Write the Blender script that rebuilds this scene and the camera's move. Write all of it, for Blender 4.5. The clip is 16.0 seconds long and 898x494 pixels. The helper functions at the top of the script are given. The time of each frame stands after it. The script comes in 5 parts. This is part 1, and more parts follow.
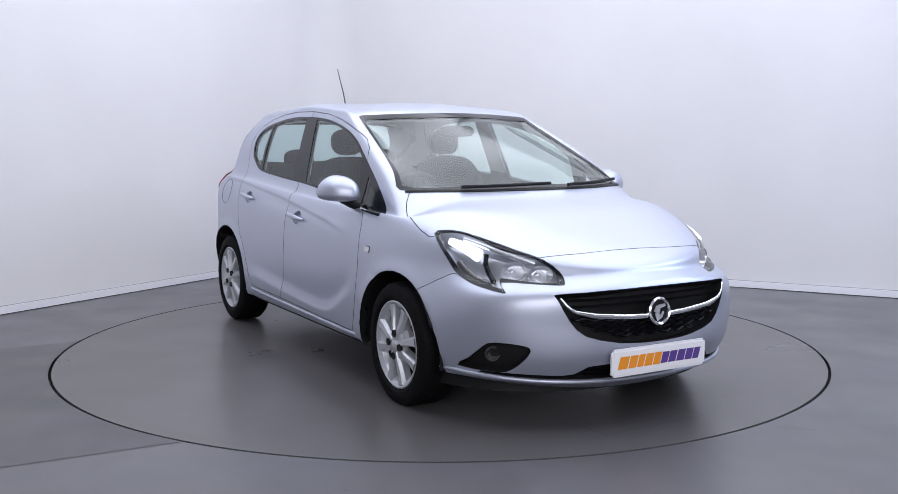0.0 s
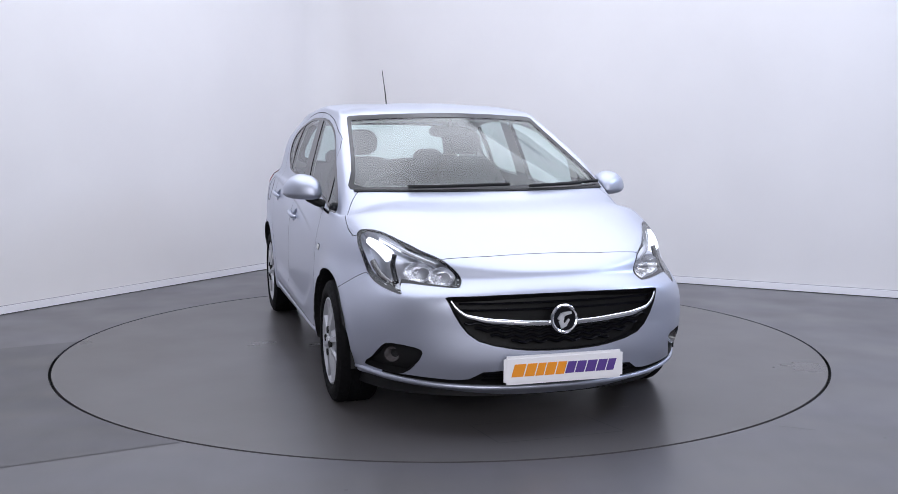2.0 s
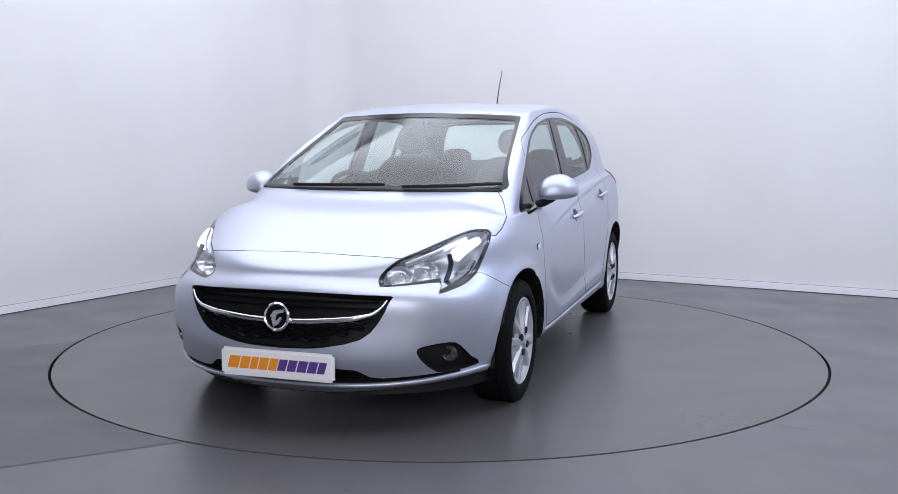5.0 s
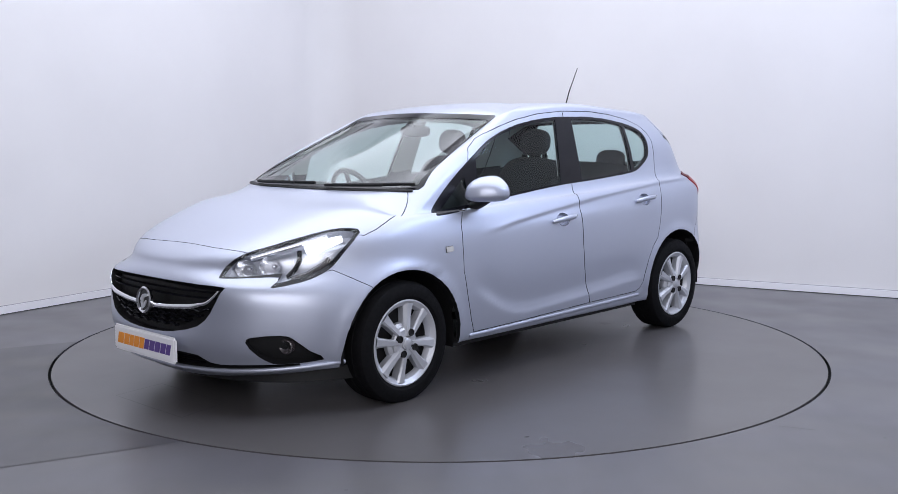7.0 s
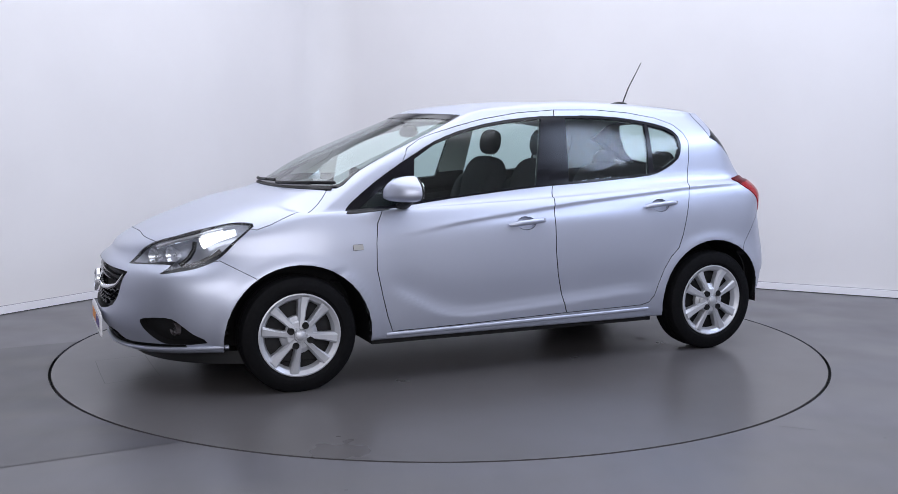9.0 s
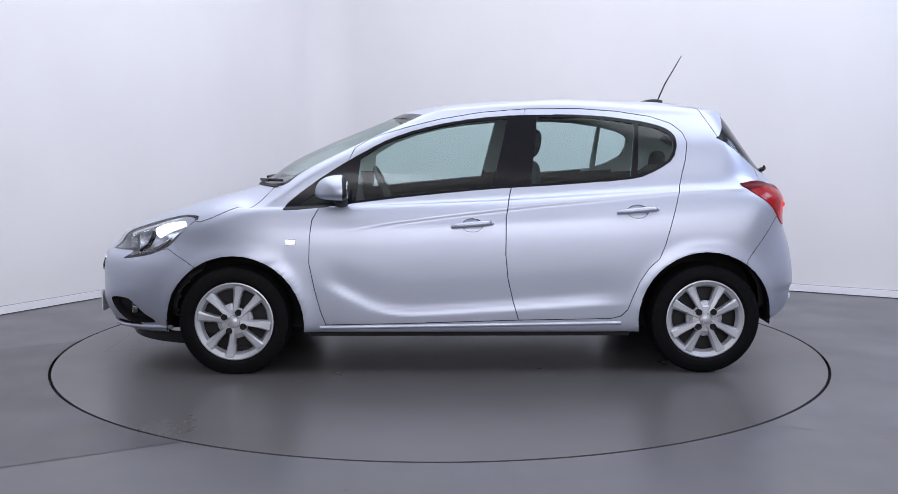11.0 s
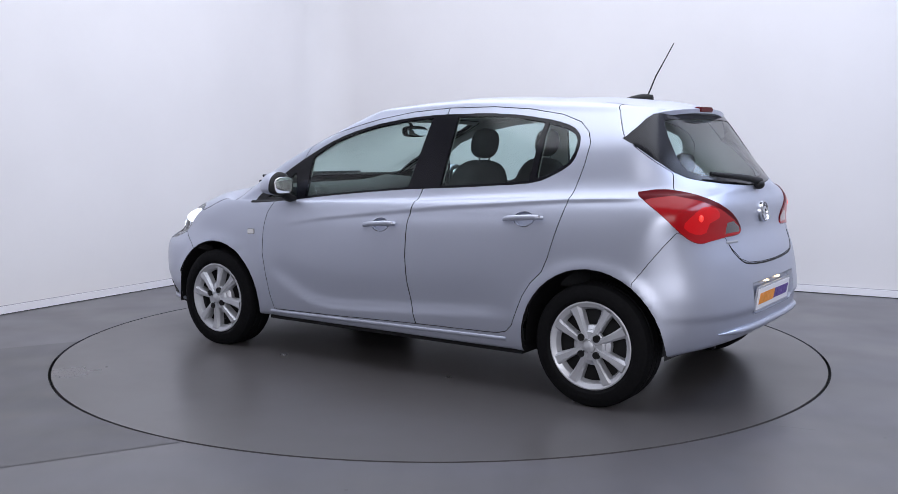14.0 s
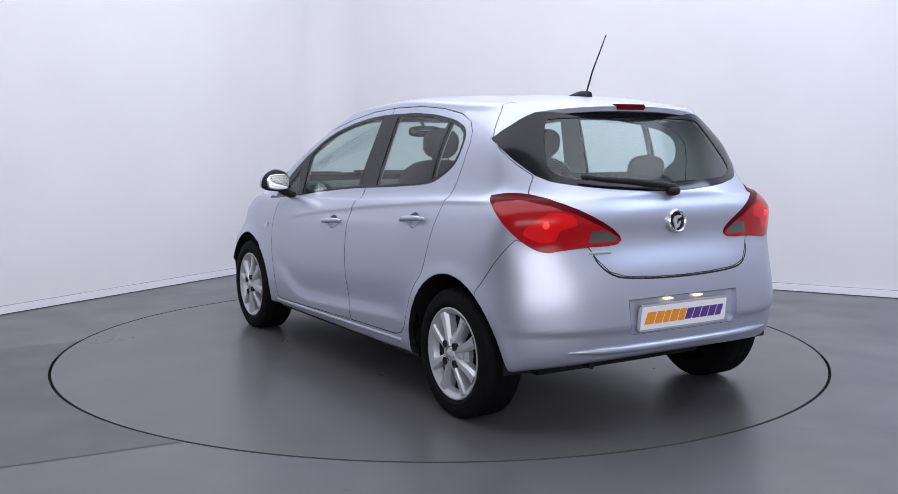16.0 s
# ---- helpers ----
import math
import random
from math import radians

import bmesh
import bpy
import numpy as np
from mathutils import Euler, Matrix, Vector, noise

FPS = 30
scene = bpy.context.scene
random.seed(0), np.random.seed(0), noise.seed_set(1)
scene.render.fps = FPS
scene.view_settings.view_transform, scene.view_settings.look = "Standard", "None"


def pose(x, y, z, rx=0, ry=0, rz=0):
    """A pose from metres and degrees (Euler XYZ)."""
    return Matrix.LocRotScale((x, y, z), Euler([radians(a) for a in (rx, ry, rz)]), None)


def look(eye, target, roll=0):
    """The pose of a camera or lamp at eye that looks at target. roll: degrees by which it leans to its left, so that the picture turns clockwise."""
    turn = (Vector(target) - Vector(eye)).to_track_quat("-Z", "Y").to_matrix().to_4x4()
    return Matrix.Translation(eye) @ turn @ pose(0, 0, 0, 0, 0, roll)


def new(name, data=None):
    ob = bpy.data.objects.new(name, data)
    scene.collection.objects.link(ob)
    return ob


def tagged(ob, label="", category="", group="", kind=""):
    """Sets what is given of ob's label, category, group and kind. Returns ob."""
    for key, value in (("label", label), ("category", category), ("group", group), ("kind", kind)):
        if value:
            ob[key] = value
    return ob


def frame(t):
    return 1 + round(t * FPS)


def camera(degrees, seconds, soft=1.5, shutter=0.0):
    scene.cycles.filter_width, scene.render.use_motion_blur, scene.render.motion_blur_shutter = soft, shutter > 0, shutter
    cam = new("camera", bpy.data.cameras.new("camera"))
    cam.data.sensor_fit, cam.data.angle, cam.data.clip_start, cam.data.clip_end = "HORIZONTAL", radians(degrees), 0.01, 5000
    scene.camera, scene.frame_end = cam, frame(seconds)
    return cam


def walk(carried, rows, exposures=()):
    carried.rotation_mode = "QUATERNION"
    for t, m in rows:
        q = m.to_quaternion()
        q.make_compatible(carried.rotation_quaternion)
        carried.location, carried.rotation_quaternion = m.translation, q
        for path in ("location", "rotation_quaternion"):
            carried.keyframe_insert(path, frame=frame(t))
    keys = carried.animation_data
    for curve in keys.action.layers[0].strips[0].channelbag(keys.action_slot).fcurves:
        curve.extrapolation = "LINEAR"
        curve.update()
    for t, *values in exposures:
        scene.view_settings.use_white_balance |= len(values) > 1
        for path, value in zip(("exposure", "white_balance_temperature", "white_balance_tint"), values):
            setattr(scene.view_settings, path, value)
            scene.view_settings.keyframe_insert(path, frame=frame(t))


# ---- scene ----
# camera: stands still on a tripod, a little over a metre high
cam = camera(49.12, 16.0, soft=0.65)
EYE = (0.0, -5.956, 1.269)
walk(cam, [(0.0, pose(*EYE, 90 - 6.487, 0.0, -0.48)), (16.0, pose(*EYE, 90 - 6.487, 0.0, -0.48))])

# world and light
world = bpy.data.worlds.new("world")
scene.world = world
world.use_nodes = True
world.node_tree.nodes["Background"].inputs[0].default_value = (0.75, 0.78, 1.0, 1)
world.node_tree.nodes["Background"].inputs[1].default_value = 0.05
scene.view_settings.exposure = 0.0


def area(name, at, target, sx, sy, watts, color=(0.862, 0.905, 1.0)):
    d = bpy.data.lights.new(name, "AREA")
    d.shape, d.size, d.size_y, d.energy, d.color = "RECTANGLE", sx, sy, watts, color
    o = new(name, d)
    o.matrix_world = look(at, target)
    return o


area("unseen_softbox", (0.2, 0.0, 3.85), (0.2, 0.0, 0), 6.6, 5.8, 280, (0.85, 0.895, 1.0))
area("unseen_softbox", (4.35, -1.2, 3.35), (0.2, -0.4, 0.9), 3.0, 0.8, 66, (0.60, 0.72, 1.0))
# fill panel added behind the camera to brighten the car's upright faces
area("unseen_softbox", (0.6, -7.5, 2.5), (0.1, 0.6, 0.7), 6.4, 2.4, 190, (0.95, 0.95, 1.0))


# materials
def material(name, color, rough=0.5, metal=0.0, **k):
    m = bpy.data.materials.new(name)
    m.use_nodes = True
    b = m.node_tree.nodes["Principled BSDF"]
    b.inputs["Base Color"].default_value = (*color, 1)
    b.inputs["Roughness"].default_value = rough
    b.inputs["Metallic"].default_value = metal
    for key, v in k.items():
        b.inputs[key.replace("_", " ")].default_value = v
    return m


def node(m, kind, **k):
    n = m.node_tree.nodes.new(kind)
    for key, v in k.items():
        if key in n.inputs:
            n.inputs[key].default_value = v
        else:
            setattr(n, key, v)
    return n


def link(m, a, ao, b, bi):
    m.node_tree.links.new(a.outputs[ao], b.inputs[bi])


def mottled(m, scale, lo, hi, target="Roughness", bump=0.0, detail=6.0):
    """Noise in object space that varies one value of the surface, and a little relief."""
    b = m.node_tree.nodes["Principled BSDF"]
    co = node(m, "ShaderNodeTexCoord")
    n = node(m, "ShaderNodeTexNoise", Scale=scale, Detail=detail)
    link(m, co, "Object", n, "Vector")
    r = node(m, "ShaderNodeMapRange")
    r.inputs["From Min"].default_value, r.inputs["From Max"].default_value = 0.3, 0.7
    if target == "Base Color":
        mix = node(m, "ShaderNodeMix", data_type="RGBA")
        mix.inputs[6].default_value, mix.inputs[7].default_value = (*lo, 1), (*hi, 1)
        link(m, n, "Fac", r, "Value")
        link(m, r, "Result", mix, 0)
        link(m, mix, 2, b, "Base Color")
    else:
        r.inputs["To Min"].default_value, r.inputs["To Max"].default_value = lo, hi
        link(m, n, "Fac", r, "Value")
        link(m, r, "Result", b, target)
    if bump:
        bn = node(m, "ShaderNodeBump", Strength=bump, Distance=0.01)
        link(m, n, "Fac", bn, "Height")
        link(m, bn, "Normal", b, "Normal")
    return m


WALL = mottled(material("matt_white_wall", (0.72, 0.705, 0.72), 0.8), 1.1, (0.70, 0.685, 0.70), (0.74, 0.725, 0.74), "Base Color", 0.02)
# for the unseen walls, kept pale so they throw light back on the car
FILLWALL = mottled(material("pale_grey_wall", (0.60, 0.60, 0.62), 0.8), 1.3, (0.58, 0.58, 0.60), (0.62, 0.62, 0.64), "Base Color", 0.02)
SKIRT = material("skirting_white", (0.8, 0.79, 0.83), 0.5)


def painted_floor(name, color, smear, scale, rough, amount=1.0):
    """Painted concrete: broad cloudy patches and brownish smears."""
    m = material(name, color, rough, 0.0, Specular_IOR_Level=0.55)
    b = m.node_tree.nodes["Principled BSDF"]
    co = node(m, "ShaderNodeTexCoord")
    last = None
    layers = [
        ((1.0, 1.0, 1.0), scale, 2.5, 0.30, 0.75, tuple(c * 1.16 for c in color), 0.9 * amount),
        ((0.55, 1.6, 1.0), scale * 1.9, 2.5, 0.40, 0.85, smear, 0.85 * amount),
        ((1.7, 0.6, 1.0), scale * 4.5, 2.0, 0.40, 0.90, tuple(c * 0.84 for c in color), 0.6 * amount),
    ]
    for k, (stretch, sc, detail, lo, hi, tone, top) in enumerate(layers):
        mp = node(m, "ShaderNodeMapping")
        mp.inputs["Scale"].default_value = stretch
        mp.inputs["Location"].default_value = (3.7 * k, 1.9 * k, 0.0)
        mp.inputs["Rotation"].default_value = (0, 0, 0.5 * k)
        link(m, co, "Object", mp, "Vector")
        n = node(m, "ShaderNodeTexNoise", Scale=sc, Detail=detail)
        link(m, mp, "Vector", n, "Vector")
        r = node(m, "ShaderNodeMapRange")
        r.inputs["From Min"].default_value, r.inputs["From Max"].default_value = lo, hi
        r.inputs["To Min"].default_value, r.inputs["To Max"].default_value = 0.0, top
        link(m, n, "Fac", r, "Value")
        mix = node(m, "ShaderNodeMix", data_type="RGBA")
        mix.inputs[6].default_value, mix.inputs[7].default_value = (*color, 1), (*tone, 1)
        link(m, r, "Result", mix, 0)
        if last is not None:
            link(m, last, 2, mix, 6)
        last = mix
    link(m, last, 2, b, "Base Color")
    n = node(m, "ShaderNodeTexNoise", Scale=1.8, Detail=2.0)
    link(m, co, "Object", n, "Vector")
    r = node(m, "ShaderNodeMapRange")
    r.inputs["From Min"].default_value, r.inputs["From Max"].default_value = 0.3, 0.7
    r.inputs["To Min"].default_value, r.inputs["To Max"].default_value = rough - 0.05, rough + 0.07
    link(m, n, "Fac", r, "Value")
    link(m, r, "Result", b, "Roughness")
    return m


FLOOR = painted_floor("grey_floor", (0.096, 0.093, 0.105), (0.100, 0.094, 0.092), 0.9, 0.33)
TABLE = mottled(material("grey_turntable", (0.09, 0.085, 0.088), 0.3, Specular_IOR_Level=0.55), 0.7, (0.080, 0.074, 0.074), (0.100, 0.095, 0.100), "Base Color", 0.0)
mottled(TABLE, 2.0, 0.27, 0.32, detail=3.0)
STRIP = painted_floor("dark_floor", (0.055, 0.053, 0.062), (0.080, 0.074, 0.066), 1.5, 0.33)
PALE_MARK = material("pale_grey_mark", (0.20, 0.19, 0.20), 0.5)
SHADE_LINE = material("grey_shade_line", (0.30, 0.29, 0.32), 0.8)
BLACKGAP = material("black_gap", (0.01, 0.01, 0.011), 0.7)


def part(name, bm, mat, parent=None, label="", smooth=True, angle=35):
    me = bpy.data.meshes.new(name)
    bm.to_mesh(me)
    bm.free()
    mats = mat if isinstance(mat, (list, tuple)) else [mat]
    for m in mats:
        me.materials.append(m)
    if smooth:
        me.shade_smooth()
        me.set_sharp_from_angle(angle=radians(angle))
    ob = new(name, me)
    if parent is not None:
        ob.parent = parent
    if label:
        ob["label"] = label
    return ob


def box(bm, x0, x1, y0, y1, z0, z1, m=None):
    r = bmesh.ops.create_cube(bm, size=1)
    bmesh.ops.scale(bm, vec=(x1 - x0, y1 - y0, z1 - z0), verts=r["verts"])
    bmesh.ops.translate(bm, vec=((x0 + x1) / 2, (y0 + y1) / 2, (z0 + z1) / 2), verts=r["verts"])
    if m is not None:
        bmesh.ops.transform(bm, matrix=m, verts=r["verts"])
    return r["verts"]


# ---- the studio ----
TABLE_R = 2.239
CORNER = (-1.17, 4.145)
LEFT_DIR, RIGHT_DIR = Vector((-0.5235, -0.852)), Vector((0.882, -0.4712))


def prism(bm, outline, z0, z1):
    a = [bm.verts.new((x, y, z0)) for x, y in outline]
    b = [bm.verts.new((x, y, z1)) for x, y in outline]
    n = len(a)
    bm.faces.new(a[::-1])
    bm.faces.new(b)
    for i in range(n):
        bm.faces.new((a[i], a[(i + 1) % n], b[(i + 1) % n], b[i]))
    bm.normal_update()


def wall_line(radius, left, right, out=0.0):
    """Plan of the wall's face: along the left wall, round the coved corner, along the right wall; out moves it back."""
    c = Vector(CORNER)
    bis = (LEFT_DIR + RIGHT_DIR).normalized()
    half = math.acos(max(-1, min(1, LEFT_DIR.dot(RIGHT_DIR)))) / 2
    mid = c + bis * (radius / math.sin(half))
    nl = Vector((-LEFT_DIR.y, LEFT_DIR.x))
    nl = nl if nl.dot(mid - c) < 0 else -nl
    nr = Vector((-RIGHT_DIR.y, RIGHT_DIR.x))
    nr = nr if nr.dot(mid - c) < 0 else -nr
    pts = [c + LEFT_DIR * left + nl * out]
    a0, a1 = math.atan2(nl.y, nl.x), math.atan2(nr.y, nr.x)
    d = (a1 - a0 + math.pi) % (2 * math.pi) - math.pi
    for i in range(17):
        a = a0 + d * i / 16
        pts.append(mid + Vector((math.cos(a), math.sin(a))) * (radius + out))
    pts.append(c + RIGHT_DIR * right + nr * out)
    return pts


def strip_wall(name, r, left, right, o0, o1, z0, z1, mat):
    bm = bmesh.new()
    a, b = wall_line(r, left, right, o0), wall_line(r, left, right, o1)
    prism(bm, [(p.x, p.y) for p in a] + [(p.x, p.y) for p in b[::-1]], z0, z1)
    bmesh.ops.recalc_face_normals(bm, faces=bm.faces)
    return part(name, bm, mat, angle=30)


tagged(strip_wall("wall_back", 0.4, 10.5, 7.5, 0.0, 0.15, 0.0, 3.9, WALL), "plain matt white studio wall with a coved corner", "wall", kind="structure")
tagged(strip_wall("baseboard", 0.4, 10.4, 7.4, -0.016, -0.001, 0.006, 0.059, SKIRT), "low white painted skirting board along the wall", "skirting", kind="structure")
# grey strip stands in for the shadow line over the skirting
tagged(strip_wall("trim_shade_line", 0.4, 10.4, 7.4, -0.004, -0.001, 0.059, 0.064, SHADE_LINE), "thin grey strip painted as the shadow line above the skirting board", "trim", kind="structure")
# the shade under the skirting is put in as a black strip
tagged(strip_wall("trim_gap_shade", 0.4, 10.4, 7.4, -0.010, -0.001, 0.0005, 0.006, BLACKGAP), "black strip painted as the shade in the gap under the skirting board", "trim", kind="structure")
# two walls out of view, added as reflectors for the car's sides
bm = bmesh.new()
box(bm, -7.2, 6.8, -8.2, -8.05, 0, 3.9)
tagged(part("unseen_wall_front", bm, FILLWALL), "unseen pale grey wall added to reflect light onto the car", "wall", kind="structure")
bm = bmesh.new()
box(bm, 5.4, 5.55, -8.05, 0.8, 0, 3.9)
tagged(part("unseen_wall_side", bm, FILLWALL), "unseen pale grey wall added to reflect light onto the car", "wall", kind="structure")
bm = bmesh.new()
box(bm, -8.5, 7.0, -8.2, 5.2, 3.9, 4.0)
tagged(part("ceiling", bm, WALL), "plain white studio ceiling", "ceiling", kind="structure")


def ring_sheet(bm, r0, r1, z, n=160):
    a = [bm.verts.new((r0 * math.cos(2 * math.pi * i / n), r0 * math.sin(2 * math.pi * i / n), z)) for i in range(n)]
    b = [bm.verts.new((r1 * math.cos(2 * math.pi * i / n), r1 * math.sin(2 * math.pi * i / n), z)) for i in range(n)]
    for i in range(n):
        bm.faces.new((a[i], b[i], b[(i + 1) % n], a[(i + 1) % n]))


# floor: a sheet with a round hole, the slot with its dark bottom, and the turntable disc
bm = bmesh.new()
ring_sheet(bm, TABLE_R + 0.008, 12.0, 0.0)
floor = tagged(part("floor", bm, FLOOR, smooth=False), "smooth grey painted concrete studio floor", "floor", kind="structure")
bm = bmesh.new()
ring_sheet(bm, TABLE_R - 0.05, TABLE_R + 0.06, -0.05)
tagged(part("floor_slot", bm, BLACKGAP, smooth=False), "dark slot round the turntable", "slot", kind="structure")
# darker floor section that runs from the wall up to the turntable
bm = bmesh.new()
sdir, snor = Vector((0.888, 0.46)), Vector((-0.46, 0.888))
arc = []
for i in range(61):
    n_ = -1.255 + (1.065 + 1.255) * i / 60
    s_ = -math.sqrt((TABLE_R + 0.009) ** 2 - n_ * n_)
    arc.append(sdir * s_ + snor * n_)
far = [sdir * -6.5 + snor * 1.065, sdir * -6.5 + snor * -1.255]
bm.faces.new([bm.verts.new((p.x, p.y, 0.0015)) for p in arc + far])
bmesh.ops.recalc_face_normals(bm, faces=bm.faces)
for f_ in bm.faces:
    if f_.normal.z < 0:
        f_.normal_flip()
tagged(part("floor_section", bm, STRIP, smooth=False), "darker grey painted floor section beside the turntable", "floor", kind="structure")

turntable = tagged(new("turntable"), "round grey car turntable set flush in the floor", "turntable")
bm = bmesh.new()
ring_sheet(bm, 0.6, TABLE_R - 0.06, 0.0)
cv = bmesh.ops.create_circle(bm, cap_ends=True, segments=160, radius=0.6)
bmesh.ops.remove_doubles(bm, verts=bm.verts, dist=0.001)
bmesh.ops.recalc_face_normals(bm, faces=bm.faces)
ext = bmesh.ops.extrude_face_region(bm, geom=list(bm.faces))
bmesh.ops.translate(bm, vec=(0, 0, -0.02), verts=[v for v in ext["geom"] if isinstance(v, bmesh.types.BMVert)])
bmesh.ops.recalc_face_normals(bm, faces=bm.faces)
part("turntable_deck", bm, TABLE, turntable, smooth=False)
bm = bmesh.new()
ring_sheet(bm, TABLE_R - 0.06, TABLE_R - 0.008, 0.0)
ext = bmesh.ops.extrude_face_region(bm, geom=list(bm.faces))
bmesh.ops.translate(bm, vec=(0, 0, -0.02), verts=[v for v in ext["geom"] if isinstance(v, bmesh.types.BMVert)])
bmesh.ops.recalc_face_normals(bm, faces=bm.faces)
part("turntable_rim", bm, TABLE, turntable, smooth=False)

# a hatch let into the turntable, and small pale marks on it
def ribbon(pts, w, z):
    bm = bmesh.new()
    rows = []
    for k, p in enumerate(pts):
        a, b = Vector(pts[max(k - 1, 0)]), Vector(pts[min(k + 1, len(pts) - 1)])
        d = (b - a).normalized()
        n = Vector((-d.y, d.x)) * w
        rows.append((bm.verts.new((p[0] + n.x, p[1] + n.y, z)), bm.verts.new((p[0] - n.x, p[1] - n.y, z))))
    for (a, b), (c, d) in zip(rows, rows[1:]):
        f = bm.faces.new((a, b, d, c))
        f.normal_update()
        if f.normal.z < 0:
            f.normal_flip()
    return bm


for line in ([(1.99, -0.32), (1.988, 0.0), (1.982, 0.252)], [(1.982, 0.252), (1.84, 0.215), (1.70, 0.185)], [(1.70, 0.185), (1.71, -0.10), (1.715, -0.36)], [(1.715, -0.36), (1.85, -0.34), (1.99, -0.32)]):
    part("hatch_joint", ribbon(line, 0.0022, 0.0008), STRIP, turntable, "dark joint of a hatch in the turntable", smooth=False)
for line, w in (([(-1.22, 0.37), (-1.20, 0.39), (-1.19, 0.43)], 0.030), ([(-1.715, -0.66), (-1.71, -0.62), (-1.72, -0.58)], 0.010), ([(-1.884, 0.26), (-1.88, 0.275)], 0.008),
                ([(1.62, 0.41), (1.635, 0.43), (1.64, 0.45)], 0.010), ([(-1.25, 0.66), (-1.255, 0.69), (-1.265, 0.71)], 0.008)):
    part("deck_mark", ribbon(line, w, 0.0006), PALE_MARK, turntable, "pale mark on the deck", smooth=False)

# a scratch and two dark specks on the floor
for nm, pts, w in (("floor_scuff", [(1.478, -1.772), (1.53, -1.79), (1.58, -1.815), (1.624, -1.833)], 0.003), ("floor_speck", [(-0.348, -2.541), (-0.334, -2.539)], 0.006), ("floor_speck", [(1.866, -1.948), (1.880, -1.946)], 0.006)):
    bm = bmesh.new()
    up = [bm.verts.new((x, y + w, 0.0012)) for x, y in pts]
    dn = [bm.verts.new((x, y - w, 0.0012)) for x, y in pts]
    for i in range(len(pts) - 1):
        bm.faces.new((dn[i], dn[i + 1], up[i + 1], up[i]))
    tagged(part(nm, bm, STRIP, smooth=False), "small dark mark on the grey floor", "floor mark", kind="structure")
# ---- the car's surface: nested rings from the sill to the roof ----
# front x, corner length, exponent | half width | rear x, corner length, exponent | heights from front centre to rear centre
RINGS = [
    (2.002, 0.775, 2.446, 0.799, -1.745, 0.603, 3.010, (0.159, 0.192, 0.222, 0.222, 0.228, 0.275, 0.305)),
    (2.065, 0.893, 2.498, 0.831, -1.838, 0.578, 3.071, (0.210, 0.219, 0.236, 0.237, 0.243, 0.302, 0.328)),
    (2.130, 0.980, 2.600, 0.846, -1.866, 0.554, 3.091, (0.335, 0.325, 0.323, 0.330, 0.340, 0.395, 0.410)),
    (2.120, 1.020, 2.850, 0.852, -1.859, 0.503, 3.018, (0.466, 0.463, 0.450, 0.492, 0.500, 0.531, 0.550)),
    (2.112, 1.100, 2.850, 0.850, -1.834, 0.495, 2.983, (0.600, 0.588, 0.557, 0.647, 0.650, 0.669, 0.684)),
    (2.056, 1.050, 2.387, 0.838, -1.783, 0.347, 2.809, (0.668, 0.664, 0.699, 0.781, 0.804, 0.807, 0.812)),
    (1.968, 0.950, 2.400, 0.816, -1.778, 0.314, 2.915, (0.735, 0.768, 0.806, 0.847, 0.914, 0.920, 0.921)),
    (1.530, 0.518, 2.904, 0.787, -1.753, 0.364, 2.831, (0.889, 0.903, 0.882, 0.913, 0.980, 0.987, 0.987)),
    (1.237, 0.165, 2.934, 0.747, -1.721, 0.400, 2.705, (0.978, 0.957, 0.893, 0.938, 1.030, 1.026, 1.052)),
    (0.970, 0.376, 3.540, 0.690, -1.572, 0.271, 2.804, (1.148, 1.076, 1.136, 1.134, 1.232, 1.205, 1.215)),
    (0.498, 0.269, 2.999, 0.605, -1.452, 0.278, 2.888, (1.348, 1.277, 1.348, 1.390, 1.368, 1.385, 1.352)),
    (0.273, 0.220, 2.658, 0.545, -1.410, 0.303, 2.646, (1.424, 1.409, 1.414, 1.456, 1.425, 1.408, 1.392)),
    (-0.074, 0.261, 2.394, 0.299, -1.171, 0.316, 2.412, (1.462, 1.463, 1.452, 1.473, 1.462, 1.460, 1.454)),
    (-0.360, 0.138, 1.982, 0.001, -0.811, 0.104, 1.992, (1.473, 1.474, 1.475, 1.475, 1.474, 1.472, 1.470)),
]
NV = 136


def catmull(p, t):
    """Catmull-Rom through the rows of p at the parameters t (0 to len - 1)."""
    p = np.asarray(p, float)
    n = len(p)
    i = np.clip(np.floor(t).astype(int), 0, n - 2)
    f = (t - i)[(...,) + (None,) * (p.ndim - 1)]
    p1, p2 = p[i], p[i + 1]
    p0 = np.where((i > 0)[(...,) + (None,) * (p.ndim - 1)], p[np.maximum(i - 1, 0)], 2 * p1 - p2)
    p3 = np.where((i < n - 2)[(...,) + (None,) * (p.ndim - 1)], p[np.minimum(i + 2, n - 1)], 2 * p2 - p1)
    return 0.5 * (2 * p1 + (p2 - p0) * f + (2 * p0 - 5 * p1 + 4 * p2 - p3) * f * f + (3 * p1 - p0 - 3 * p2 + p3) * f ** 3)


